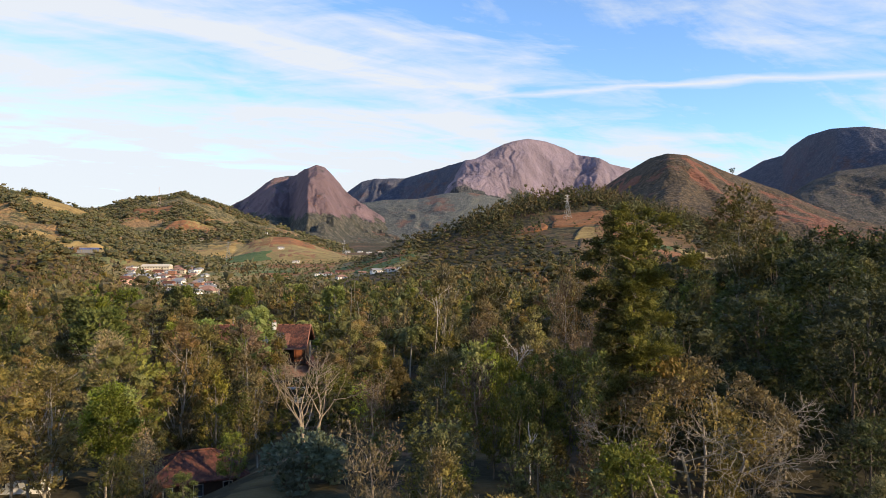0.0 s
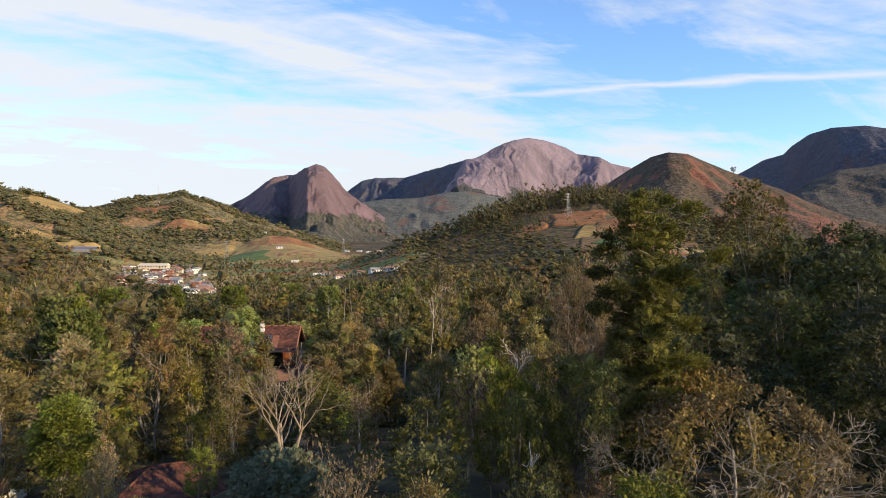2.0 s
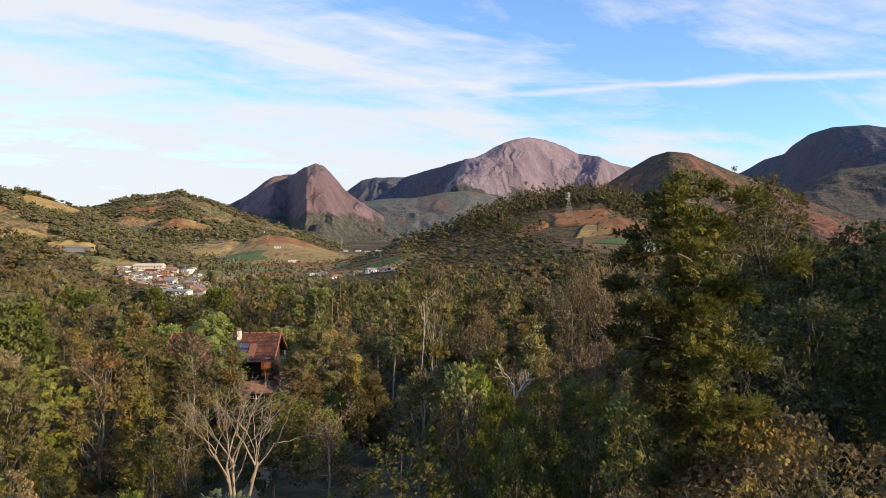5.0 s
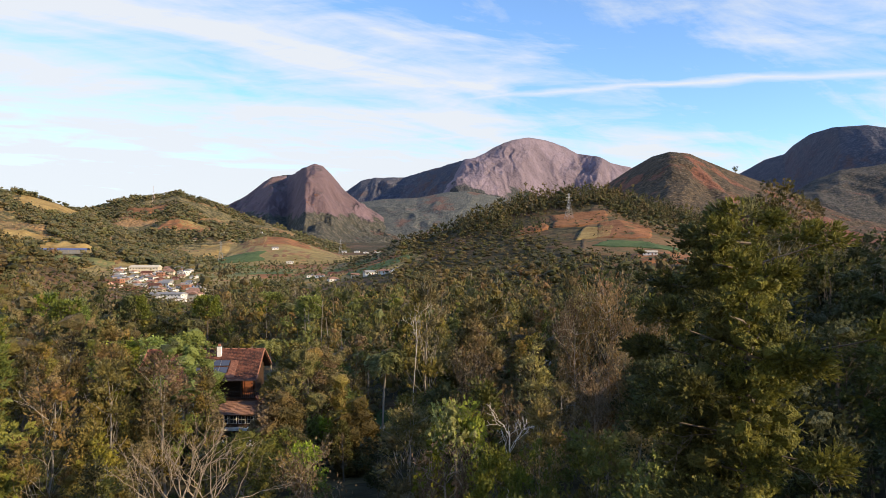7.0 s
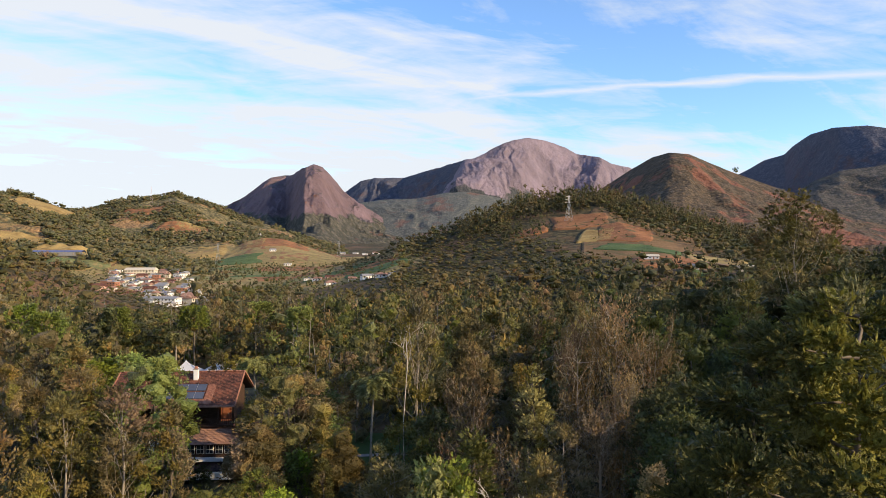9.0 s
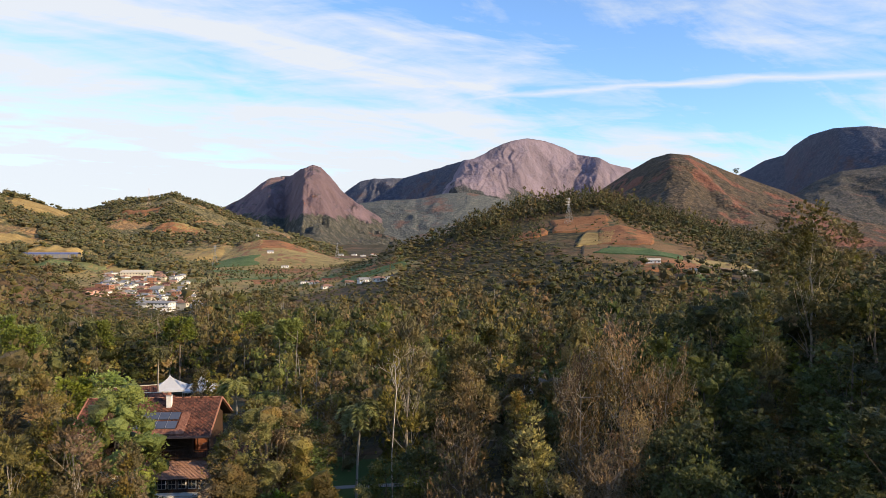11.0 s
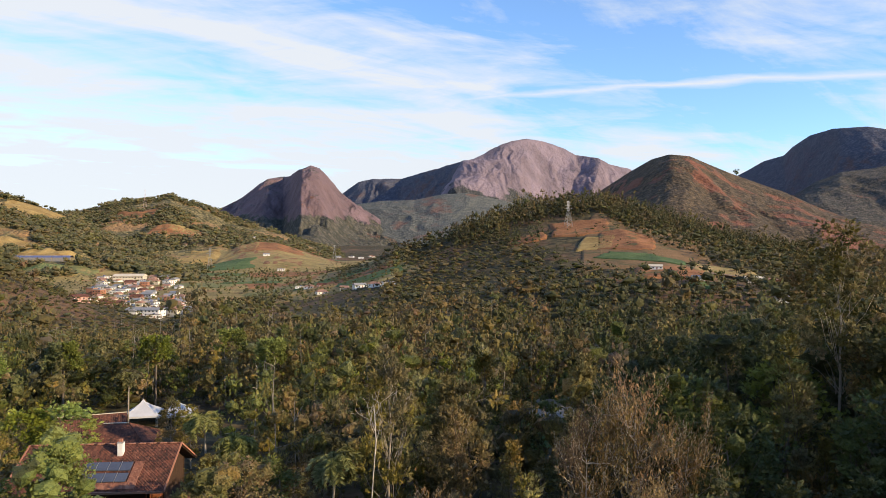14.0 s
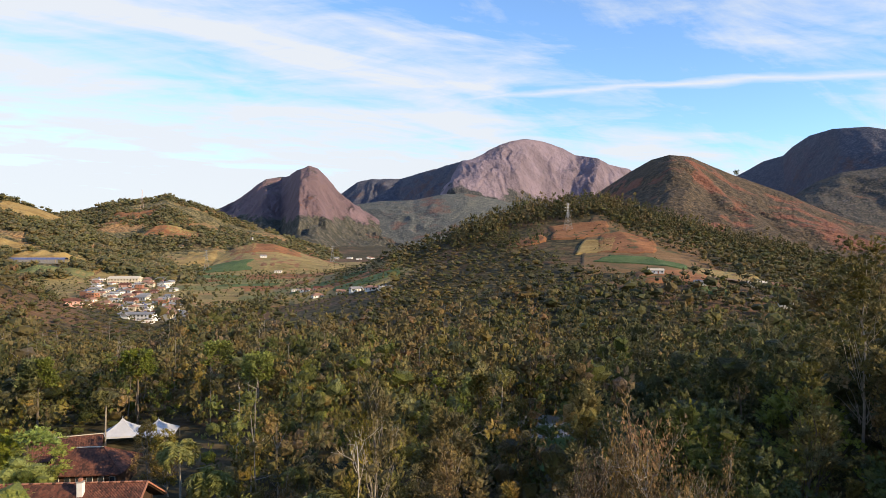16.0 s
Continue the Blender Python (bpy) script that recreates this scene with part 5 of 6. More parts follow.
def crop(name, dark, light, weeds=None):
    """Field growth or soil in rows along the slope, uneven and patchy."""
    m, n, bsdf, _ = material(name, 0.95)
    at = n.add("ShaderNodeTexCoord").outputs["Object"]
    lines = n.noise(n.mapped(at, (0.012, 0.16, 0.1), (0, 0, radians(14))), 1.0, 4, 0.6)
    coarse, fine = n.noise(at, 0.05, 4), n.noise(at, 0.5, 4, 0.65)
    fac = n.math("ADD", n.math("MULTIPLY", lines, 0.55), n.math("MULTIPLY_ADD", coarse, 0.7, n.math("MULTIPLY_ADD", fine, 0.55, -0.4)))
    tone = n.mix(n.ramp(fac, [(0.30, 0.0), (0.72, 1.0)]), (*dark, 1), (*light, 1))
    if weeds:
        tone = n.mix(n.ramp(n.math("MULTIPLY_ADD", lines, 0.5, n.noise(at, 0.07, 5, 0.65)), [(0.80, 0.0), (0.90, 1.0)]), tone, (*weeds, 1))
    n.link(tone, bsdf.inputs["Base Color"])
    bump(n, bsdf, n.math("ADD", fine, lines), 0.7, 0.8)
    return m


CROP = {
    "green": crop("green_crop", (0.045, 0.082, 0.028), (0.120, 0.165, 0.058)),
    "pale": crop("pale_green_crop", (0.10, 0.110, 0.040), (0.25, 0.240, 0.095)),
    "soil": crop("ploughed_red_soil", (0.15, 0.065, 0.030), (0.36, 0.165, 0.068), (0.085, 0.080, 0.034)),
    "ochre": crop("dry_ochre_grass", (0.20, 0.125, 0.040), (0.42, 0.300, 0.110)),
    "olive": crop("olive_pasture", (0.135, 0.110, 0.042), (0.37, 0.280, 0.110), (0.30, 0.165, 0.080)),
    "scrub": crop("reddish_scrub_pasture", (0.115, 0.075, 0.034), (0.255, 0.150, 0.070), (0.09, 0.085, 0.036)),
    "lawn": plain("mown_lawn", (0.035, 0.065, 0.016), (0.080, 0.120, 0.030), 0.10, 0.95, 0.4),
}


def top_z(x, y):
    """The land's surface, hills included."""
    x, y = np.asarray(x, float), np.asarray(y, float)
    z = ground_z(x, y)
    d = np.maximum(y - 5.3, 1)
    for r in (WEST, MAST, RISE):
        a = (x - 2.7) / d
        inside = (a > r.lean[0]) & (a < r.lean[-1]) & (d > r.foot) & (d < r.crest)
        z = np.where(inside, np.maximum(z, r.height(a, d)), z)
    return z


def patch(name, x, y, wide, deep, turn, mat, label, lift=0.35, rows=0, category="field"):
    """A field draped on the land, with crop rows where they show."""
    n = max(14, min(34, int(max(wide, deep) / 2)))
    u, v = np.meshgrid(np.linspace(-0.5, 0.5, n), np.linspace(-0.5, 0.5, n), indexing="ij")
    edge = 1 + 0.55 * (fractal(u * 2.2 + x, v * 2.2 + y, 4, 4) - 0.5)
    lx, ly = u * wide * edge, v * deep * edge
    c, s = math.cos(radians(turn)), math.sin(radians(turn))
    px, py = x + lx * c - ly * s, y + lx * s + ly * c
    z = top_z(px, py) + lift
    rim = (abs(u) > 0.499) | (abs(v) > 0.499)
    z = np.where(rim, z - lift - 0.5, z)
    if rows:
        z = z + 0.25 * np.sin(np.arange(n) * np.pi)[None] + 0.22 * (np.arange(n) % 2)[None]
    ob = link_mesh(name, np.stack([px, py, z], -1).reshape(-1, 3), grid_faces(n, n)[:, ::-1], mat, smooth=not rows)
    return tagged(ob, label, category, kind="structure")


def strip(name, pts, wide, mat, label, lift=0.12, category="path"):
    """A track laid along a line on the ground."""
    pts = np.asarray(pts, float)
    t = np.linspace(0, len(pts) - 1, 12 * len(pts))
    x, y = np.interp(t, np.arange(len(pts)), pts[:, 0]), np.interp(t, np.arange(len(pts)), pts[:, 1])
    dx, dy = np.gradient(x), np.gradient(y)
    n = np.hypot(dx, dy)
    w = wide * (0.85 + 0.3 * fractal(t * 1.3, t * 0 + 4.0, 6, 2))
    side = np.linspace(-0.5, 0.5, 5)
    px = x[:, None] - (dy / n * w)[:, None] * side[None]
    py = y[:, None] + (dx / n * w)[:, None] * side[None]
    ob = link_mesh(name, np.stack([px, py, top_z(px, py) + lift], -1).reshape(-1, 3), grid_faces(len(t), 5)[:, ::-1], mat, smooth=True)
    return tagged(ob, label, category, kind="structure")


def tiled_slope(name, parent, x0, x1, y_top, z_top, y_low, z_low, mat, label="", course=0.36, pan=0.24, seed=3):
    """One roof slope of lapped courses of round tiles."""
    rng = np.random.default_rng(seed)
    run = math.hypot(y_low - y_top, z_low - z_top)
    n = max(2, int(run / course))
    cols = int((x1 - x0) / pan) * 3 + 1
    xs = np.linspace(x0, x1, cols)
    wave = 0.045 * np.abs(np.sin(np.arange(cols) * np.pi / 3 * 1.5))
    geo = Geo()
    sag = 0.025 * np.sin((xs - x0) / (x1 - x0) * 9.0)
    lines = []
    for r in range(n):
        a, b = r / n, (r + 1) / n + 0.02
        jit = np.repeat(rng.normal(size=cols // 3 + 1), 3)[:cols] * 0.010
        lines.append(np.stack([xs, np.full(cols, y_top + (y_low - y_top) * a), z_top + (z_low - z_top) * a + wave + jit + sag * a], 1))
        lines.append(np.stack([xs, np.full(cols, y_top + (y_low - y_top) * b), z_top + (z_low - z_top) * b + wave + 0.05 + jit + sag * a], 1))
    geo.add(np.concatenate(lines), grid_faces(len(lines), cols))
    return geo.link(name, mat, parent, label)


def slab(name, parent, x0, x1, ya, za, yb, zb, thick, mat, label=""):
    """A sloping board from (ya, za) to (yb, zb)."""
    bm = bmesh.new()
    v = [bm.verts.new(p) for p in ((x0, ya, za), (x1, ya, za), (x1, yb, zb), (x0, yb, zb), (x0, ya, za - thick), (x1, ya, za - thick), (x1, yb, zb - thick), (x0, yb, zb - thick))]
    for f in ((0, 1, 2, 3), (7, 6, 5, 4), (4, 5, 1, 0), (5, 6, 2, 1), (6, 7, 3, 2), (7, 4, 0, 3)):
        bm.faces.new([v[i] for i in f])
    bmesh.ops.recalc_face_normals(bm, faces=bm.faces)
    return part(name, bm, mat, parent, label)


def gable_wall(name, parent, x, y0, y1, z0, z_eave, z_ridge, thick, mat):
    bm = bmesh.new()
    ym = (y0 + y1) / 2
    prof = [(y0, z0), (y1, z0), (y1, z_eave), (ym, z_ridge), (y0, z_eave)]
    a, b = [bm.verts.new((x, *p)) for p in prof], [bm.verts.new((x + thick, *p)) for p in prof]
    bm.faces.new(a[::-1])
    bm.faces.new(b)
    for i in range(5):
        bm.faces.new((a[i], a[(i + 1) % 5], b[(i + 1) % 5], b[i]))
    bmesh.ops.recalc_face_normals(bm, faces=bm.faces)
    return part(name, bm, mat, parent)


def main_house():
    h = thing("house", -31.65, 135.9, float(ground_z(-31, 132)) - 0.05, 4.25, "dark timber chalet with a mossy red tiled roof", "house")
    # upper storey of dark boards on a white base
    box_wall = lambda name, *b, mat=PLANK, label="": part(name, boxed(*b), mat, h, label)
    box_wall("wall", -6.8, 6.2, -4.3, -4.0, 6.9, 10.6)
    box_wall("wall", -6.8, 8.0, 4.0, 4.3, 0.0, 10.6)
    gable_wall("gable_wall", h, -6.8, -4.3, 4.3, 0.0, 10.4, 12.9, 0.25, PLANK)
    gable_wall("gable_wall", h, 7.7, -3.0, 4.3, 0.0, 10.4, 12.6, 0.25, PLANK)
    for k in range(15):
        z = 6.95 + k * 0.24
        part("board", boxed(-6.85, 6.25, -4.36, -4.3, z, z + 0.20, 0.02), PLANK, h)
    box_wall("porch_wall", 6.2, 7.7, -3.1, -2.95, 6.9, 10.4, mat=RED_WOOD, label="sunlit reddish plank wall of the porch")
    door = box_wall("door", 6.55, 7.45, -3.2, -3.1, 6.9, 9.1, mat=RED_WOOD)
    part("handle", boxed(7.3, 7.36, -3.27, -3.2, 7.9, 8.05), METAL, door)
    for x in (6.2, 8.4):
        box_wall("post", x - 0.09, x + 0.09, -5.0, -4.82, 6.9, 10.2)
    box_wall("deck", -7.0, 8.9, -5.6, -2.9, 6.72, 6.9)
    box_wall("rail", -7.0, 8.9, -5.55, -5.47, 7.72, 7.82)
    for k in range(54):
        x = -6.9 + k * 0.295
        box_wall("baluster", x - 0.03, x + 0.03, -5.54, -5.48, 6.9, 7.72)
    # main roof
    tiled_slope("roof_slope", h, -8.9, 8.9, 0.0, 13.45, -6.5, 9.85, TILE, "weathered red clay tiles", seed=3)
    tiled_slope("roof_slope", h, -8.9, 8.9, 0.0, 13.45, 6.5, 9.85, TILE, "weathered red clay tiles", seed=4)
    slab("roof_board", h, -8.8, 8.8, 0.0, 13.40, -6.4, 9.82, 0.16, PLANK)
    slab("roof_board", h, -8.8, 8.8, 0.0, 13.40, 6.4, 9.82, 0.16, PLANK)
    part("eave_board", boxed(-8.9, 8.9, -6.62, -6.5, 9.62, 9.90, 0.02), TILE_NEW, h, "bright clay eave edging")
    for k in range(43):
        x = -8.8 + k * 0.41
        part("ridge_tile", boxed(x, x + 0.40, -0.16, 0.16, 13.44, 13.60, 0.06), BRICK if k % 3 else TILE, h)
    for s in (-1, 1):
        slab("verge", h, 8.86, 9.02, 0.0, 13.58, s * 6.5, 9.98, 0.22, BRICK)
        slab("verge", h, -9.02, -8.86, 0.0, 13.58, s * 6.5, 9.98, 0.22, BRICK)
    # chimney
    c = part("chimney", boxed(1.95, 2.6, -1.75, -1.1, 12.2, 14.05, 0.03), WHITE, h, "white-painted chimney")
    part("cap", boxed(1.91, 2.64, -1.79, -1.06, 14.05, 14.17, 0.02), CONCRETE, c)
    part("pot", boxed(2.07, 2.47, -1.62, -1.22, 14.17, 14.5, 0.03), BRICK, c)
    # two rows of collectors on the front slope
    drop = 3.6 / 6.5
    for r, (ya, yb) in enumerate(((-2.75, -3.85), (-4.25, -5.35))):
        for k in range(4):
            x = -1.05 + k * 1.34
            mat = PANEL
            p = slab("collector", h, x, x + 1.26, ya, 13.45 + ya * drop + 0.22, yb, 13.45 + yb * drop + 0.22, 0.09, mat, "blue-grey glass solar collector")
            slab("collector_frame", p, x - 0.035, x, ya + 0.03, 13.45 + ya * drop + 0.27, yb - 0.03, 13.45 + yb * drop + 0.24, 0.14, METAL)
    slab("new_tiles", h, 4.40, 5.55, -2.6, 13.45 - 2.6 * drop + 0.16, -6.3, 13.45 - 6.3 * drop + 0.16, 0.05, TILE_RELAID, "strip of newer orange tiles")
    slab("new_tiles", h, -1.0, 4.40, -5.45, 13.45 - 5.45 * drop + 0.16, -6.3, 13.45 - 6.3 * drop + 0.16, 0.05, TILE_RELAID, "strip of newer orange tiles")
    # lower front wing with its own roof
    tiled_slope("wing_roof", h, 0.5, 9.6, -5.0, 6.55, -8.2, 4.95, TILE_NEW, "orange tiled lower roof", seed=8)
    slab("roof_board", h, 0.6, 9.5, -5.0, 6.48, -8.1, 4.9, 0.14, PLANK)
    box_wall("wing_wall", 1.0, 9.2, -7.5, -7.2, 2.9, 5.2, mat=PLANK)
    for k in range(6):
        w = part("window", boxed(1.5 + k * 1.25, 2.55 + k * 1.25, -7.6, -7.5, 3.5, 4.75, 0.02), WHITE, h, "white-framed window")
        for i in range(2):
            for j in range(2):
                part("pane", boxed(1.58 + k * 1.25 + i * 0.46, 1.99 + k * 1.25 + i * 0.46, -7.62, -7.6, 3.57 + j * 0.58, 4.09 + j * 0.58), GLASS, w)
    box_wall("balcony", 0.6, 9.6, -8.6, -7.2, 2.72, 3.02, mat=WHITE, label="white concrete balcony edge")
    slab("porch_roof", h, 0.6, 9.6, -7.4, 2.6, -9.4, 1.75, 0.12, TILE_DARK)
    box_wall("base_wall", 0.8, 9.4, -7.2, -6.9, 0.0, 2.72, mat=WHITE)
    box_wall("step", 0.6, 9.6, -9.6, -9.2, 0.6, 1.5, mat=WHITE, label="white terrace wall")
    box_wall("base_wall", -6.8, 0.9, -4.4, -4.1, 0.0, 6.9, mat=WHITE)
    # side wing under a shaded red roof
    for s, xa, za, xb, zb in ((1, 8.9, 7.4, 11.7, 5.5),):
        bm = bmesh.new()
        v = [bm.verts.new(p) for p in ((xa, -7.4, za), (xb, -7.4, zb), (xb, 3.6, zb), (xa, 3.6, za), (xa, -7.4, za - 0.18), (xb, -7.4, zb - 0.18), (xb, 3.6, zb - 0.18), (xa, 3.6, za - 0.18))]
        for f in ((0, 1, 2, 3), (7, 6, 5, 4), (4, 5, 1, 0), (5, 6, 2, 1), (6, 7, 3, 2), (7, 4, 0, 3)):
            bm.faces.new([v[i] for i in f])
        part("side_roof", bm, TILE, h, "red tiled side roof")
        slab("tile_course", h, xa + 0.05, xa + 0.11, -7.4, za + 0.02, 3.6, za + 0.02, 0.06, TILE)
    box_wall("side_wall", 9.0, 11.3, -6.9, -6.65, 0.0, 5.5, mat=PLANK)
    box_wall("side_wall", 11.1, 11.3, -6.65, 3.2, 0.0, 5.4, mat=PLANK)


main_house()


def hip_roof(name, parent, wide, deep, z_eave, z_ridge, ridge, mat, label="", over=0.6):
    bm = bmesh.new()
    x, y = wide / 2 + over, deep / 2 + over
    e = [bm.verts.new(p) for p in ((-x, -y, z_eave), (x, -y, z_eave), (x, y, z_eave), (-x, y, z_eave))]
    r = [bm.verts.new(p) for p in ((-ridge / 2, 0, z_ridge), (ridge / 2, 0, z_ridge))]
    u = [bm.verts.new((v.co.x, v.co.y, v.co.z - 0.18)) for v in e]
    for f in ((e[0], e[1], r[1], r[0]), (e[2], e[3], r[0], r[1]), (e[1], e[2], r[1]), (e[3], e[0], r[0]), tuple(u[::-1])):
        bm.faces.new(f)
    for i in range(4):
        bm.faces.new((u[i], u[(i + 1) % 4], e[(i + 1) % 4], e[i]))
    bmesh.ops.recalc_face_normals(bm, faces=bm.faces)
    return part(name, bm, mat, parent, label)


def garden_house(name, x, y, turn, wide, deep, eave, ridge, roof, wall, label, windows=4, hip=0.0):
    h = thing(name, x, y, float(ground_z(x, y)) - 0.1, turn, label, "house")
    part("wall", boxed(-wide / 2, wide / 2, -deep / 2, deep / 2, 0, eave), wall, h)
    dr = (ridge - eave)
    if hip:
        hip_roof("roof", h, wide, deep, eave - 0.1, ridge, hip, roof, "weathered clay tiles", 0.8)
        part("ridge_cap", boxed(-hip / 2, hip / 2, -0.14, 0.14, ridge - 0.04, ridge + 0.10, 0.04), TILE if roof is TILE_SHADED else CREAM, h)
        for sx in (-1, 1):
            for sy in (-1, 1):
                g = Geo()
                g.tube([(sx * hip / 2, 0, ridge), (sx * (wide / 2 + 0.8), sy * (deep / 2 + 0.8), eave - 0.08)], [0.11, 0.11], 5)
                g.link("hip_cap", TILE, h)
    for s in () if hip else (-1, 1):
        tiled_slope("roof_slope", h, -wide / 2 - 0.7, wide / 2 + 0.7, 0, ridge, s * (deep / 2 + 0.9), eave - dr * 0.9 / (deep / 2), roof, pan=0.60, course=0.6, seed=int(x) % 50 + 60 + s)
        slab("roof_board", h, -wide / 2 - 0.6, wide / 2 + 0.6, 0, ridge - 0.05, s * (deep / 2 + 0.8), eave - dr * 0.8 / (deep / 2) - 0.05, 0.14, PLANK)
        gable_wall("gable_wall", h, s * (wide / 2) - 0.1, -deep / 2, deep / 2, eave - 0.3, eave, ridge - 0.1, 0.2, wall)
    if not hip:
        part("ridge_cap", boxed(-wide / 2 - 0.7, wide / 2 + 0.7, -0.15, 0.15, ridge - 0.02, ridge + 0.12, 0.04), CREAM if roof is TILE else TILE, h, "pale mortared ridge tiles")
    for k in range(windows):
        u = -wide / 2 + (k + 0.5) * wide / windows
        w = part("window", boxed(u - 0.5, u + 0.5, -deep / 2 - 0.06, -deep / 2, eave * 0.35, eave * 0.8, 0.02), WHITE, h)
        part("pane", boxed(u - 0.42, u + 0.42, -deep / 2 - 0.08, -deep / 2 - 0.06, eave * 0.35 + 0.08, eave * 0.8 - 0.08), GLASS, w)
    return h


garden_house("outbuilding", -24.2, 79.5, 24, 8.8, 7.0, 3.0, 5.0, TILE_SHADED, PLANK, "low outbuilding with an old red tiled roof under trees", 3, 3.0)
garden_house("outbuilding", -47, 84, 8, 9, 5, 2.6, 3.9, TILE_DARK, WHITE, "small white outbuilding half hidden by trees", 3)
garden_house("dining_hall", -50.5, 178, 6, 12.5, 9.5, 3.2, 6.2, TILE, PLANK, "low hall with a weathered red-brown tiled roof", 7, 4.5)
garden_house("kitchen_wing", -59.5, 187, 22, 11, 8, 3.0, 5.4, TILE, CREAM, "pale wing with a red tiled roof and pale ridge", 5)


def tent(x, y, size, z_eave, z_peak):
    t = thing("party_tent", x, y, float(ground_z(x, y)), 12, "white peaked canvas party tent in the garden", "tent", "party tents")
    n, geo = 9, Geo()
    for q in range(4):
        c, s = math.cos(q * math.pi / 2), math.sin(q * math.pi / 2)
        v = []
        for i in range(n):
            u = i / (n - 1)
            z = z_peak + (z_eave - z_peak) * u**0.72
            for j in range(n):
                w = (j / (n - 1) - 0.5) * size * u
                px, py = size / 2 * u, w
                v.append((px * c - py * s, px * s + py * c, z - 0.18 * math.sin(j / (n - 1) * math.pi) * u * (1 - u) * 2))
        geo.add(v, grid_faces(n, n))
    geo.link("canopy", CANVAS, t)
    for sx in (-1, 1):
        for sy in (-1, 1):
            part("pole", boxed(sx * size / 2 - 0.05, sx * size / 2 + 0.05, sy * size / 2 - 0.05, sy * size / 2 + 0.05, 0, z_eave), METAL, t)
        part("valance", boxed(-size / 2, size / 2, sx * size / 2 - 0.02, sx * size / 2 + 0.02, z_eave - 0.35, z_eave + 0.01), CANVAS, t)
    part("finial", boxed(-0.06, 0.06, -0.06, 0.06, z_peak - 0.05, z_peak + 0.3), METAL, t)


tent(-56.5, 203, 7.4, 2.4, 5.4)
tent(-49.8, 205, 7.4, 2.2, 4.9)

# ---- lawn, court, track ----
strip("track", [(-15.0, 70.5), (-13.4, 73), (-12.8, 79), (-14.2, 91), (-16, 103), (-19, 121), (-19, 128)], 2.6, TRACK, "pale dirt track winding down to the chalet")
strip("footpath", [(-14, 137), (-6, 139), (3, 140), (12, 146)], 1.3, CONCRETE, "narrow pale footpath across the lawn", 0.2)
patch("lawn", 30, 196, 18, 30, -6, CROP["lawn"], "mown garden lawn in the shade of trees", 0.1, category="lawn")
patch("lawn", -4, 144, 20, 22, 0, CROP["lawn"], "shaded lawn below tall trees", 0.1, category="lawn")


def court():
    z = float(ground_z(35, 212))
    c = thing("sports_court", 35, 212, z, -4, "grey concrete sports court behind a low wall", "court")
    part("floor", boxed(-7, 7, -5, 8, -0.4, 0.35), CONCRETE, c)
    part("back_wall", boxed(-7, 7, 8, 8.3, -0.2, 2.0), CONCRETE, c)
    for k in range(7):
        part("fence_post", boxed(-7 + k * 2.33 - 0.05, -7 + k * 2.33 + 0.05, -5.1, -5.0, -0.2, 3.0), METAL, c)
    part("fence_rail", boxed(-7, 7, -5.09, -5.03, 2.9, 3.0), METAL, c)
    b = thing("basketball_hoop", 34, 204.5, z, -4, "white basketball backboard on a steel post", "hoop")
    part("post", boxed(-0.08, 0.08, 0.5, 0.66, 0, 3.2), METAL, b)
    part("arm", boxed(-0.05, 0.05, 0.05, 0.6, 3.0, 3.1), METAL, b)
    board = part("backboard", boxed(-0.95, 0.95, -0.03, 0.03, 2.7, 3.9, 0.01), WHITE, b)
    part("target", boxed(-0.32, 0.32, -0.05, -0.03, 2.9, 3.35), GREY_ROOF, board)
    rim = Geo()
    a = np.linspace(0, 2 * np.pi, 17)
    rim.tube(np.stack([0.23 * np.cos(a), -0.3 + 0.23 * np.sin(a), np.full(17, 2.95)], 1), np.full(17, 0.02), 4)
    rim.link("rim", RED_STEEL, b)
    p = thing("pool_cover", 20, 213, float(ground_z(20, 213)), 0, "blue tarpaulin stretched over a frame", "cover")
    part("sheet", boxed(-3.4, 3.4, -2.2, 2.2, 1.3, 1.45, 0.05), BLUE, p)
    for sx in (-3.2, 3.2):
        for sy in (-2, 2):
            part("leg", boxed(sx - 0.06, sx + 0.06, sy - 0.06, sy + 0.06, 0, 1.3), METAL, p)


court()


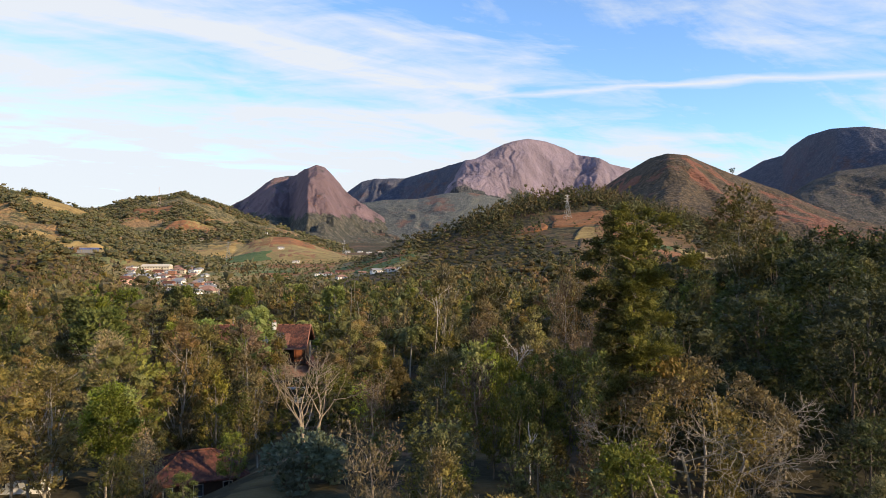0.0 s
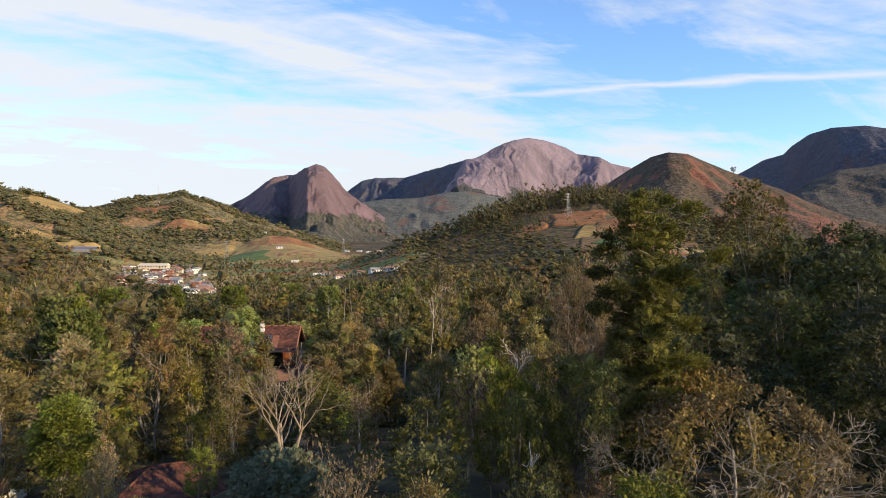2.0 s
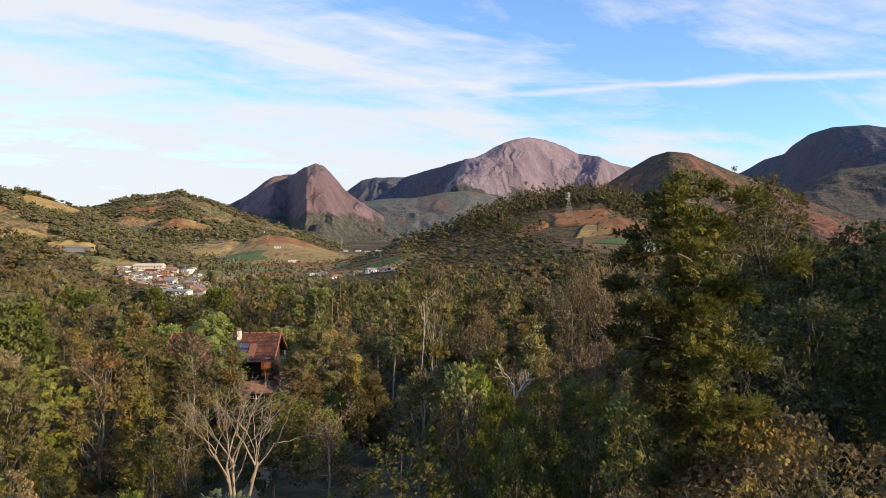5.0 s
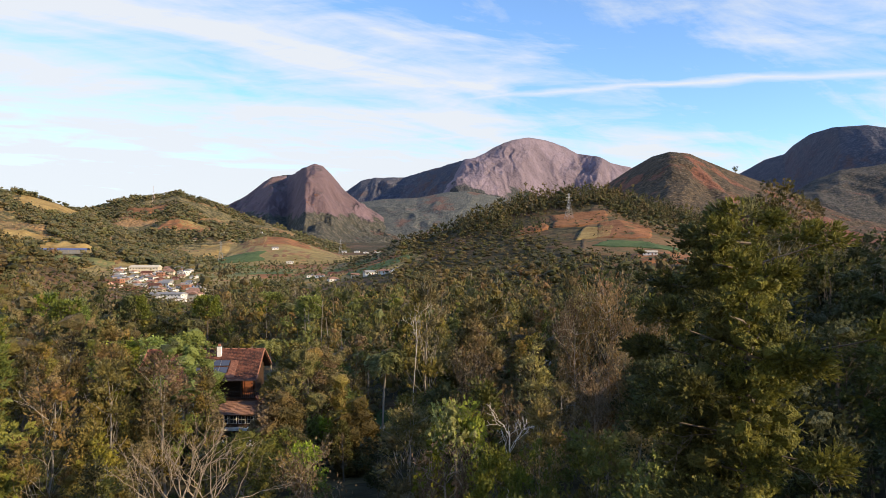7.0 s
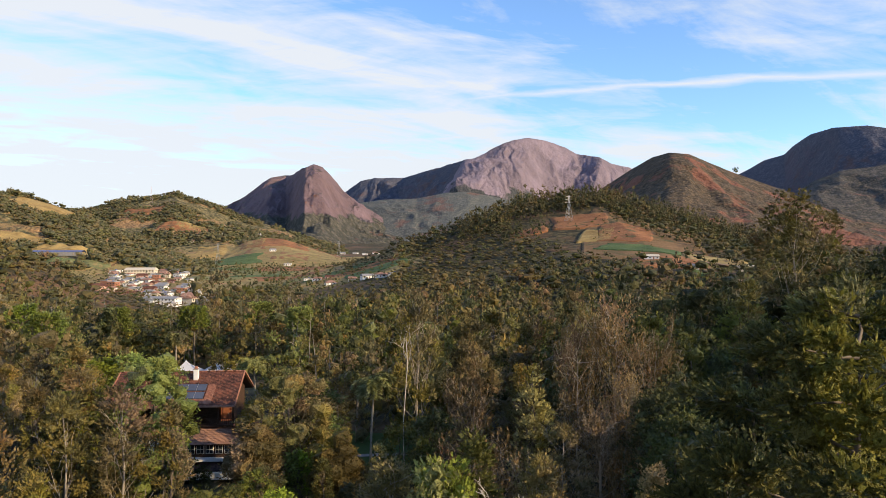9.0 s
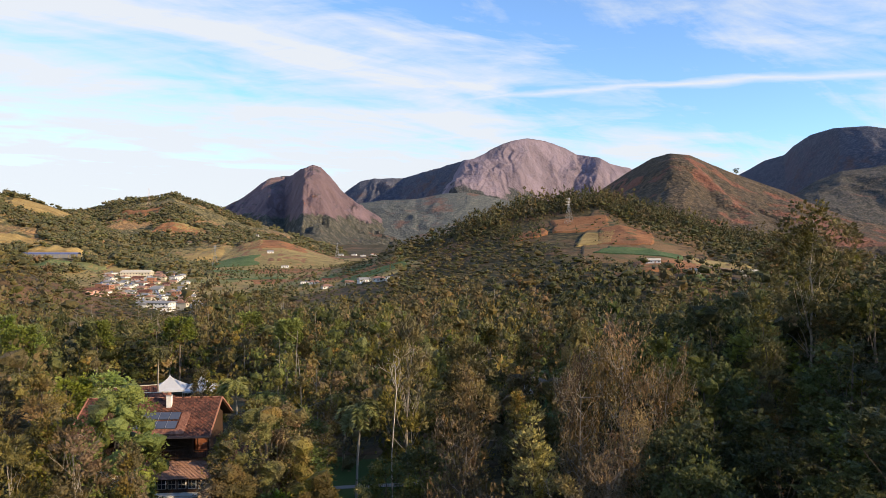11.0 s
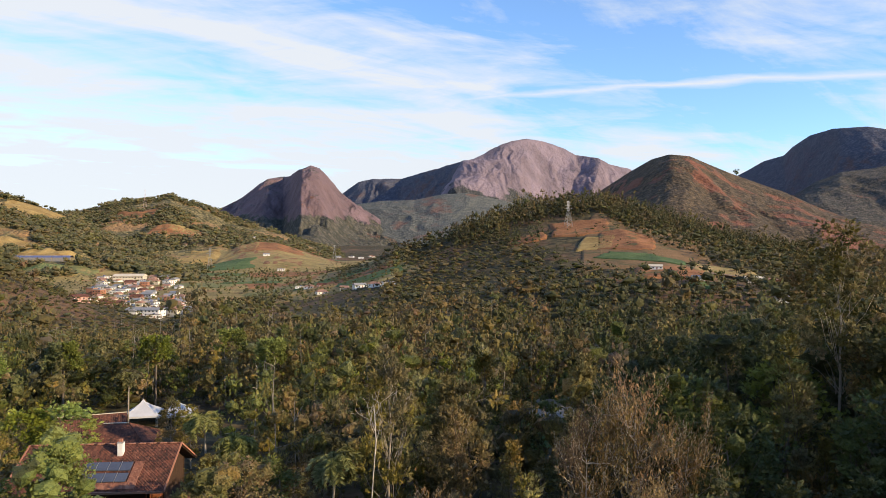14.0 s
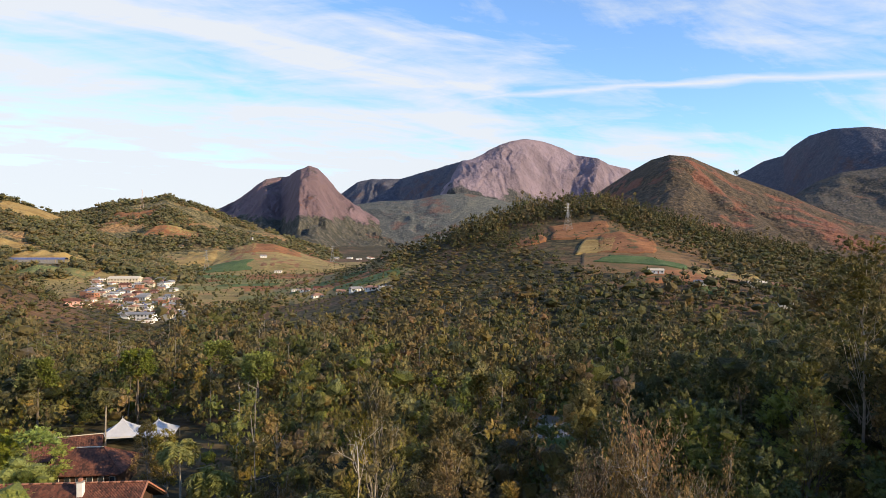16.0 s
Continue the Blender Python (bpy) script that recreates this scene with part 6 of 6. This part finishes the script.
def play_tower():
    x, y = 28.5, 119
    t = thing("play_tower", x, y, float(ground_z(x, y)) - 0.05, 15, "timber play tower with steps under brown trees", "play tower")
    for sx in (-1, 1):
        for sy in (-1, 1):
            part("post", boxed(sx - 0.07, sx + 0.07, sy - 0.07, sy + 0.07, 0, 3.6), RED_WOOD, t)
    part("platform", boxed(-1.1, 1.1, -1.1, 1.1, 1.7, 1.82), PLANK, t)
    for k in range(6):
        part("tread", boxed(-0.6, 0.6, -2.9 + k * 0.32, -2.62 + k * 0.32, 0.25 + k * 0.27, 0.31 + k * 0.27), PLANK, t)
    for s in (-0.65, 0.65):
        slab("handrail", t, s - 0.04, s + 0.04, -3.0, 1.2, -1.1, 2.8, 0.08, BARK_PALE)
    for s in (-1, 1):
        part("guard", boxed(-1.1, 1.1, s * 1.05 - 0.03, s * 1.05 + 0.03, 2.5, 2.6), RED_WOOD, t)
    s = thing("swing_frame", x + 4, y + 4, float(ground_z(x + 4, y + 4)), 10, "pale tubular swing frame", "swing")
    for sx in (-1.3, 1.3):
        part("upright", boxed(sx - 0.04, sx + 0.04, -0.04, 0.04, 0, 2.6), METAL, s)
    part("crossbar", boxed(-1.34, 1.34, -0.04, 0.04, 2.6, 2.68), METAL, s)
    part("seat", boxed(-0.25, 0.25, -0.1, 0.1, 0.5, 0.54), PLANK, s)
    for sx in (-0.23, 0.23):
        part("chain", boxed(sx - 0.012, sx + 0.012, -0.012, 0.012, 0.54, 2.6), METAL, s)


play_tower()

# ---- fields ----
patch("pasture", -225, 840, 360, 520, 8, CROP["olive"], "dry olive pasture on the valley floor", 0.3, category="pasture")
patch("pasture", 156, 545, 92, 200, -18, CROP["scrub"], "dry reddish brown pasture of the hill farm", 0.7, category="pasture")
for k, (name, x, y, w, d, turn, lift) in enumerate([
        ("green", -276, 940, 90, 60, 5, 0.6), ("pale", -218, 790, 120, 55, -6, 0.5), ("soil", -245, 1060, 110, 70, 10, 0.6), ("green", -187, 1120, 80, 60, 4, 0.6),
        ("soil", -155, 850, 130, 70, 12, 0.5), ("green", -250, 850, 70, 40, 0, 0.5), ("ochre", -330, 1000, 100, 60, -8, 0.6), ("olive", -120, 960, 120, 80, 8, 0.6),
        ("olive", -70, 612, 120, 120, 10, 0.7), ("green", -86, 648, 62, 34, 14, 1.3), ("soil", -64, 618, 62, 40, 14, 1.3), ("green", -46, 590, 52, 36, 14, 1.4), ("ochre", -98, 602, 50, 26, 6, 1.3), ("soil", -150, 720, 70, 40, 10, 0.6), ("pale", -225, 720, 60, 34, -4, 0.6), ("green", -185, 745, 60, 26, 4, 0.7), ("ochre", -110, 760, 70, 44, 12, 0.6), ("soil", -260, 800, 60, 30, 0, 0.7), ("pale", -140, 660, 50, 26, 8, 0.7)]):
    patch("field", x, y, w, d, turn, CROP[name], {"green": "green vegetable field in the valley", "pale": "pale green crop field in the valley", "soil": "ploughed red-brown field in the valley",
                                                  "ochre": "dry ochre grass field", "olive": "olive pasture on the valley floor"}[name], lift)
for name, x, y, w, d, turn, label, rows in [
        ("soil", 122, 612, 50, 50, -10, "bare red earth round the pylon", 0), ("ochre", 124, 556, 24, 44, -18, "pale terraced crop rows on the hill", 0), ("soil", 146, 556, 42, 66, -18, "brown ploughed slope on the hill", 0),
        ("green", 141, 497, 60, 20, -38, "dark green crop on the hill terrace", 0), ("soil", 142, 452, 44, 34, -22, "red-brown soil below the terrace", 0), ("olive", 180, 466, 44, 34, -10, "light green pasture by the farm", 0), ("green", 152, 418, 18, 14, -20, "small green plot", 0),
        ("soil", 78, 602, 34, 26, 0, "reddish scrub clearing on the hill flank", 0), ("ochre", -535, 905, 84, 50, 18, "ochre dry grass slope on the hill foot", 0), ("ochre", -445, 866, 86, 52, 8, "ochre rounded hay field above the town", 0), ("ochre", -615, 1095, 90, 72, 10, "dry pinkish clearing near the hill top", 0),
        ("soil", -590, 1395, 74, 60, 0, "red earth round the mast", 0), ("soil", -602, 1303, 46, 36, 0, "orange earth cutting on the hill", 0), ("soil", -445, 1215, 86, 60, 0, "brown ploughed hillside", 0), ("pale", -408, 799, 70, 28, 4, "pale green strip below the greenhouse", 0), ("ochre", -311, 1059, 100, 60, 6, "tan dry field in the valley", 0),
        ("soil", -480, 1320, 70, 60, 0, "red earth cutting on the hill", 0), ("soil", -360, 1330, 110, 70, 10, "brown ploughed hillside", 0), ("olive", -420, 1250, 90, 60, 5, "olive pasture on the hill flank", 0), ("pale", -330, 1180, 110, 50, 8, "pale green crop strip", 0), ("soil", -250, 1240, 130, 70, 5, "brown ploughed hillside", 0),
        ("green", -440, 800, 60, 22, 8, "green strip below the hill", 0), ("ochre", -420, 860, 60, 34, 10, "ochre plot beside the town", 0)]:
    patch("field", x, y, w, d, turn, CROP[name], label, 1.3 if x > 60 else 0.6, rows)
strip("farm_road", [(165, 398), (190, 415), (196, 432), (188, 446), (165, 452)], 5, TRACK, "pink dirt road to the hill farm", 1.6)


# ---- town and farms ----


def cottage(label, wide, deep, storeys, wall, roof, hip, group="town houses", ridge=1.9):
    h = thing("house", 0, 0, 0, 0, label, "house", group)
    top = 2.9 * storeys
    part("wall", boxed(-wide / 2, wide / 2, -deep / 2, deep / 2, -2.0, top), wall, h)
    if hip == "flat":
        part("parapet", boxed(-wide / 2 - 0.15, wide / 2 + 0.15, -deep / 2 - 0.15, deep / 2 + 0.15, top, top + 0.5), roof, h)
        part("tank", boxed(-0.8, 0.8, -0.8, 0.8, top + 0.5, top + 1.6, 0.1), BLUE, h)
    else:
        hip_roof("roof", h, wide, deep, top - 0.1, top + ridge, wide if hip == "gable" else wide * 0.45, roof)
    n = max(2, int(wide / 3))
    for s in range(storeys):
        for k in range(n):
            u = -wide / 2 + (k + 0.5) * wide / n
            if s == 0 and k == n // 2:
                part("door", boxed(u - 0.45, u + 0.45, -deep / 2 - 0.05, -deep / 2, 0, 2.1), RED_WOOD, h)
                continue
            w = part("window", boxed(u - 0.6, u + 0.6, -deep / 2 - 0.05, -deep / 2, s * 2.9 + 0.95, s * 2.9 + 2.1), GLASS, h)
            part("sill", boxed(u - 0.7, u + 0.7, -deep / 2 - 0.14, -deep / 2, s * 2.9 + 0.85, s * 2.9 + 0.95), CONCRETE, w)
        for k in range(2):
            v = -deep / 4 + k * deep / 2
            part("window", boxed(wide / 2, wide / 2 + 0.05, v - 0.5, v + 0.5, s * 2.9 + 0.95, s * 2.9 + 2.1), GLASS, h)
    return h


def town():
    rng = np.random.default_rng(31)
    kinds = [cottage("white house with an orange tiled roof", 11, 8, 1, WHITE, TILE_NEW, "hip"), cottage("cream two-storey house with tiled roof", 9, 8, 2, CREAM, TILE_NEW, "gable"),
             cottage("unfinished brick house with a flat roof", 9, 8, 2, BRICK, CONCRETE, "flat"), cottage("white flat-roofed concrete house with water tank", 12, 8, 1, WHITE, CONCRETE, "flat"),
             cottage("pink house with a dark red roof", 10, 7, 1, PINK, TILE, "gable"), cottage("white house with a grey sheet roof", 12, 7, 1, WHITE, GREY_ROOF, "gable"),
             cottage("cream cottage with a low orange roof", 8, 7, 1, CREAM, TILE_NEW, "gable")]
    used = set()

    def place(k, x, y, turn, s=1.0):
        m = pose(x, y, float(top_z(x, y)) + 0.2, 0, 0, turn)
        ob = kinds[k]
        if k in used:
            ob = copy_thing(ob, m)
        else:
            used.add(k)
            ob.matrix_basis = m
        ob.scale = (s, s, s)

    for x, y in TOWN_SPOTS:
        place(int(rng.choice(7, p=[0.20, 0.08, 0.05, 0.26, 0.08, 0.23, 0.10])), x, y, rng.choice([-20, -8, 5, 75]) + rng.normal() * 6, rng.uniform(0.62, 0.98))
    for k, (x, y) in enumerate([(-102, 628), (-90, 618), (-112, 640), (-50, 545), (-38, 535), (-62, 552), (-28, 528), (-80, 560), (-125, 600), (-190, 900), (-230, 985), (-420, 1120), (-395, 1130), (-130, 1230), (-110, 1250), (-90, 1240), (-150, 1260), (-170, 1240), (-118, 1280), (-505, 1345), (-470, 1300), (-440, 1290), (-300, 1225), (-380, 1215), (-330, 1280), (-285, 1310), (-540, 1420)]):
        place((0, 4, 3, 5, 0, 6, 3)[k % 7], x, y, -10 + 13 * (k % 4), 0.75)
    big = cottage("long white two-storey building with a grey roof", 27, 11, 2, WHITE, GREY_ROOF, "gable", ridge=1.5)
    big.matrix_basis = pose(-182, 494, float(top_z(-182, 494)), 0, 0, -8)
    big.scale = (0.85, 0.8, 0.72)
    hall = cottage("large pale hall with a shallow roof", 30, 15, 2, CREAM, CREAM, "gable", ridge=2.2)
    hall.matrix_basis = pose(-318, 770, float(top_z(-318, 770)), 0, 0, 8)
    shed = cottage("long white roadside shed", 26, 10, 1, WHITE, WHITE, "gable", ridge=1.6)
    shed.matrix_basis = pose(-345, 905, float(top_z(-345, 905)) + 0.3, 0, 0, 4)
    for k, (x, y, w, label, wall, roof) in enumerate([(137, 461, 13, "white hill farmhouse with a long porch roof", WHITE, CREAM), (150, 427, 9, "white farm cottage below the terrace", WHITE, GREY_ROOF),
                                                      (186, 438, 14, "farm shed with a sandy roof", CREAM, CREAM), (199, 440, 11, "brick farm building by the dirt road", BRICK, TILE_NEW), (178, 391, 9, "open white farm stall beside the road", WHITE, GREY_ROOF)]):
        f = cottage(label, w, 7, 1, wall, roof, "gable", "hill farm", 1.4)
        f.matrix_basis = pose(x, y, float(top_z(x, y)) + 1.0, 0, 0, -14)
        f.scale = (0.68, 0.68, 0.68)


town()


def greenhouse():
    g = thing("greenhouse", -443, 830, float(top_z(-443, 830)) + 0.8, -3, "long blue plastic-roofed greenhouse on the hillside", "greenhouse")
    for k in range(6):
        geo = Geo()
        a = np.linspace(0, np.pi, 9)
        ring = np.stack([np.zeros(9), 7 * np.cos(a) * 0.5, 3.0 + 2.2 * np.sin(a)], 1)
        geo.add(np.concatenate([ring + [-33 + k * 11, 0, 0], ring + [-22.4 + k * 11, 0, 0]]), grid_faces(2, 9))
        geo.link("cover", BLUE, g)
        part("side", boxed(-33 + k * 11, -22.4 + k * 11, -3.55, -3.45, -1.5, 3.0), CONCRETE, g)


greenhouse()


def pylon(x, y, z, high, wide, label, mat, arms=3, turn=20):
    p = thing("pylon", x, y, z - 0.3, turn, label, "pylon")
    half = lambda u: wide / 2 * (1 - 0.82 * min(1, u / 0.75)) if u < 0.75 else wide / 2 * 0.18
    for sx, sy in ((-1, -1), (1, -1), (1, 1), (-1, 1)):
        g = Geo()
        g.tube([(sx * half(u), sy * half(u), u * high) for u in (0, 0.25, 0.5, 0.75, 1)], np.full(5, 0.09), 4)
        g.link("leg", mat, p)
    g = Geo()
    levels = np.linspace(0, 1, 11)
    for a, b in zip(levels[:-1], levels[1:]):
        c = [(-1, -1), (1, -1), (1, 1), (-1, 1)]
        for i in range(4):
            (ax, ay), (bx, by) = c[i], c[(i + 1) % 4]
            g.tube([(ax * half(a), ay * half(a), a * high), (bx * half(b), by * half(b), b * high)], [0.042, 0.042], 3)
            g.tube([(bx * half(a), by * half(a), a * high), (ax * half(b), ay * half(b), b * high)], [0.042, 0.042], 3)
    g.link("lattice", mat, p)
    for k in range(arms):
        z = high * (0.74 + 0.11 * k)
        g = Geo()
        reach = wide * (0.62 - 0.1 * k)
        for s in (-1, 1):
            g.tube([(0, 0, z + 0.6), (s * reach, 0, z)], [0.09, 0.06], 3)
            g.tube([(0, 0, z - 0.4), (s * reach, 0, z)], [0.09, 0.06], 3)
        g.link("arm", mat, p)
    return p


pylon(114.6, 619, float(top_z(114.6, 619)), 23, 6, "grey lattice power pylon on bare hilltop earth", METAL)
pylon(-290, 935, float(top_z(-290, 935)), 27, 6.5, "grey lattice power pylon among valley fields", METAL)
pylon(-163, 1150, float(top_z(-163, 1150)), 26, 6.5, "grey lattice power pylon beyond the fields", METAL)
pylon(-611, 1481, float(top_z(-611, 1481)), 43, 7, "tall red and white radio mast on the hill", MAST_PAINT, 0)


def crest_tree():
    a = (1296 - 784) / 1207.3
    d = float(RED.crest_at(a)) - 3
    x, y = 2.7 + a * d, 5.3 + d
    wood, crown = grown(np.random.default_rng(4), 15, 12, 0.3, "flat", 22, 22, (1.6, 0.9), 1.9, 0.2, 0.5)
    ob = tree_thing("tree", wood, crown, LEAF["dark"], BARK, "lone spreading tree on the skyline of the hill")
    ob.matrix_basis = pose(x, y, float(RED.height(a, d)) - 0.5)


crest_tree()
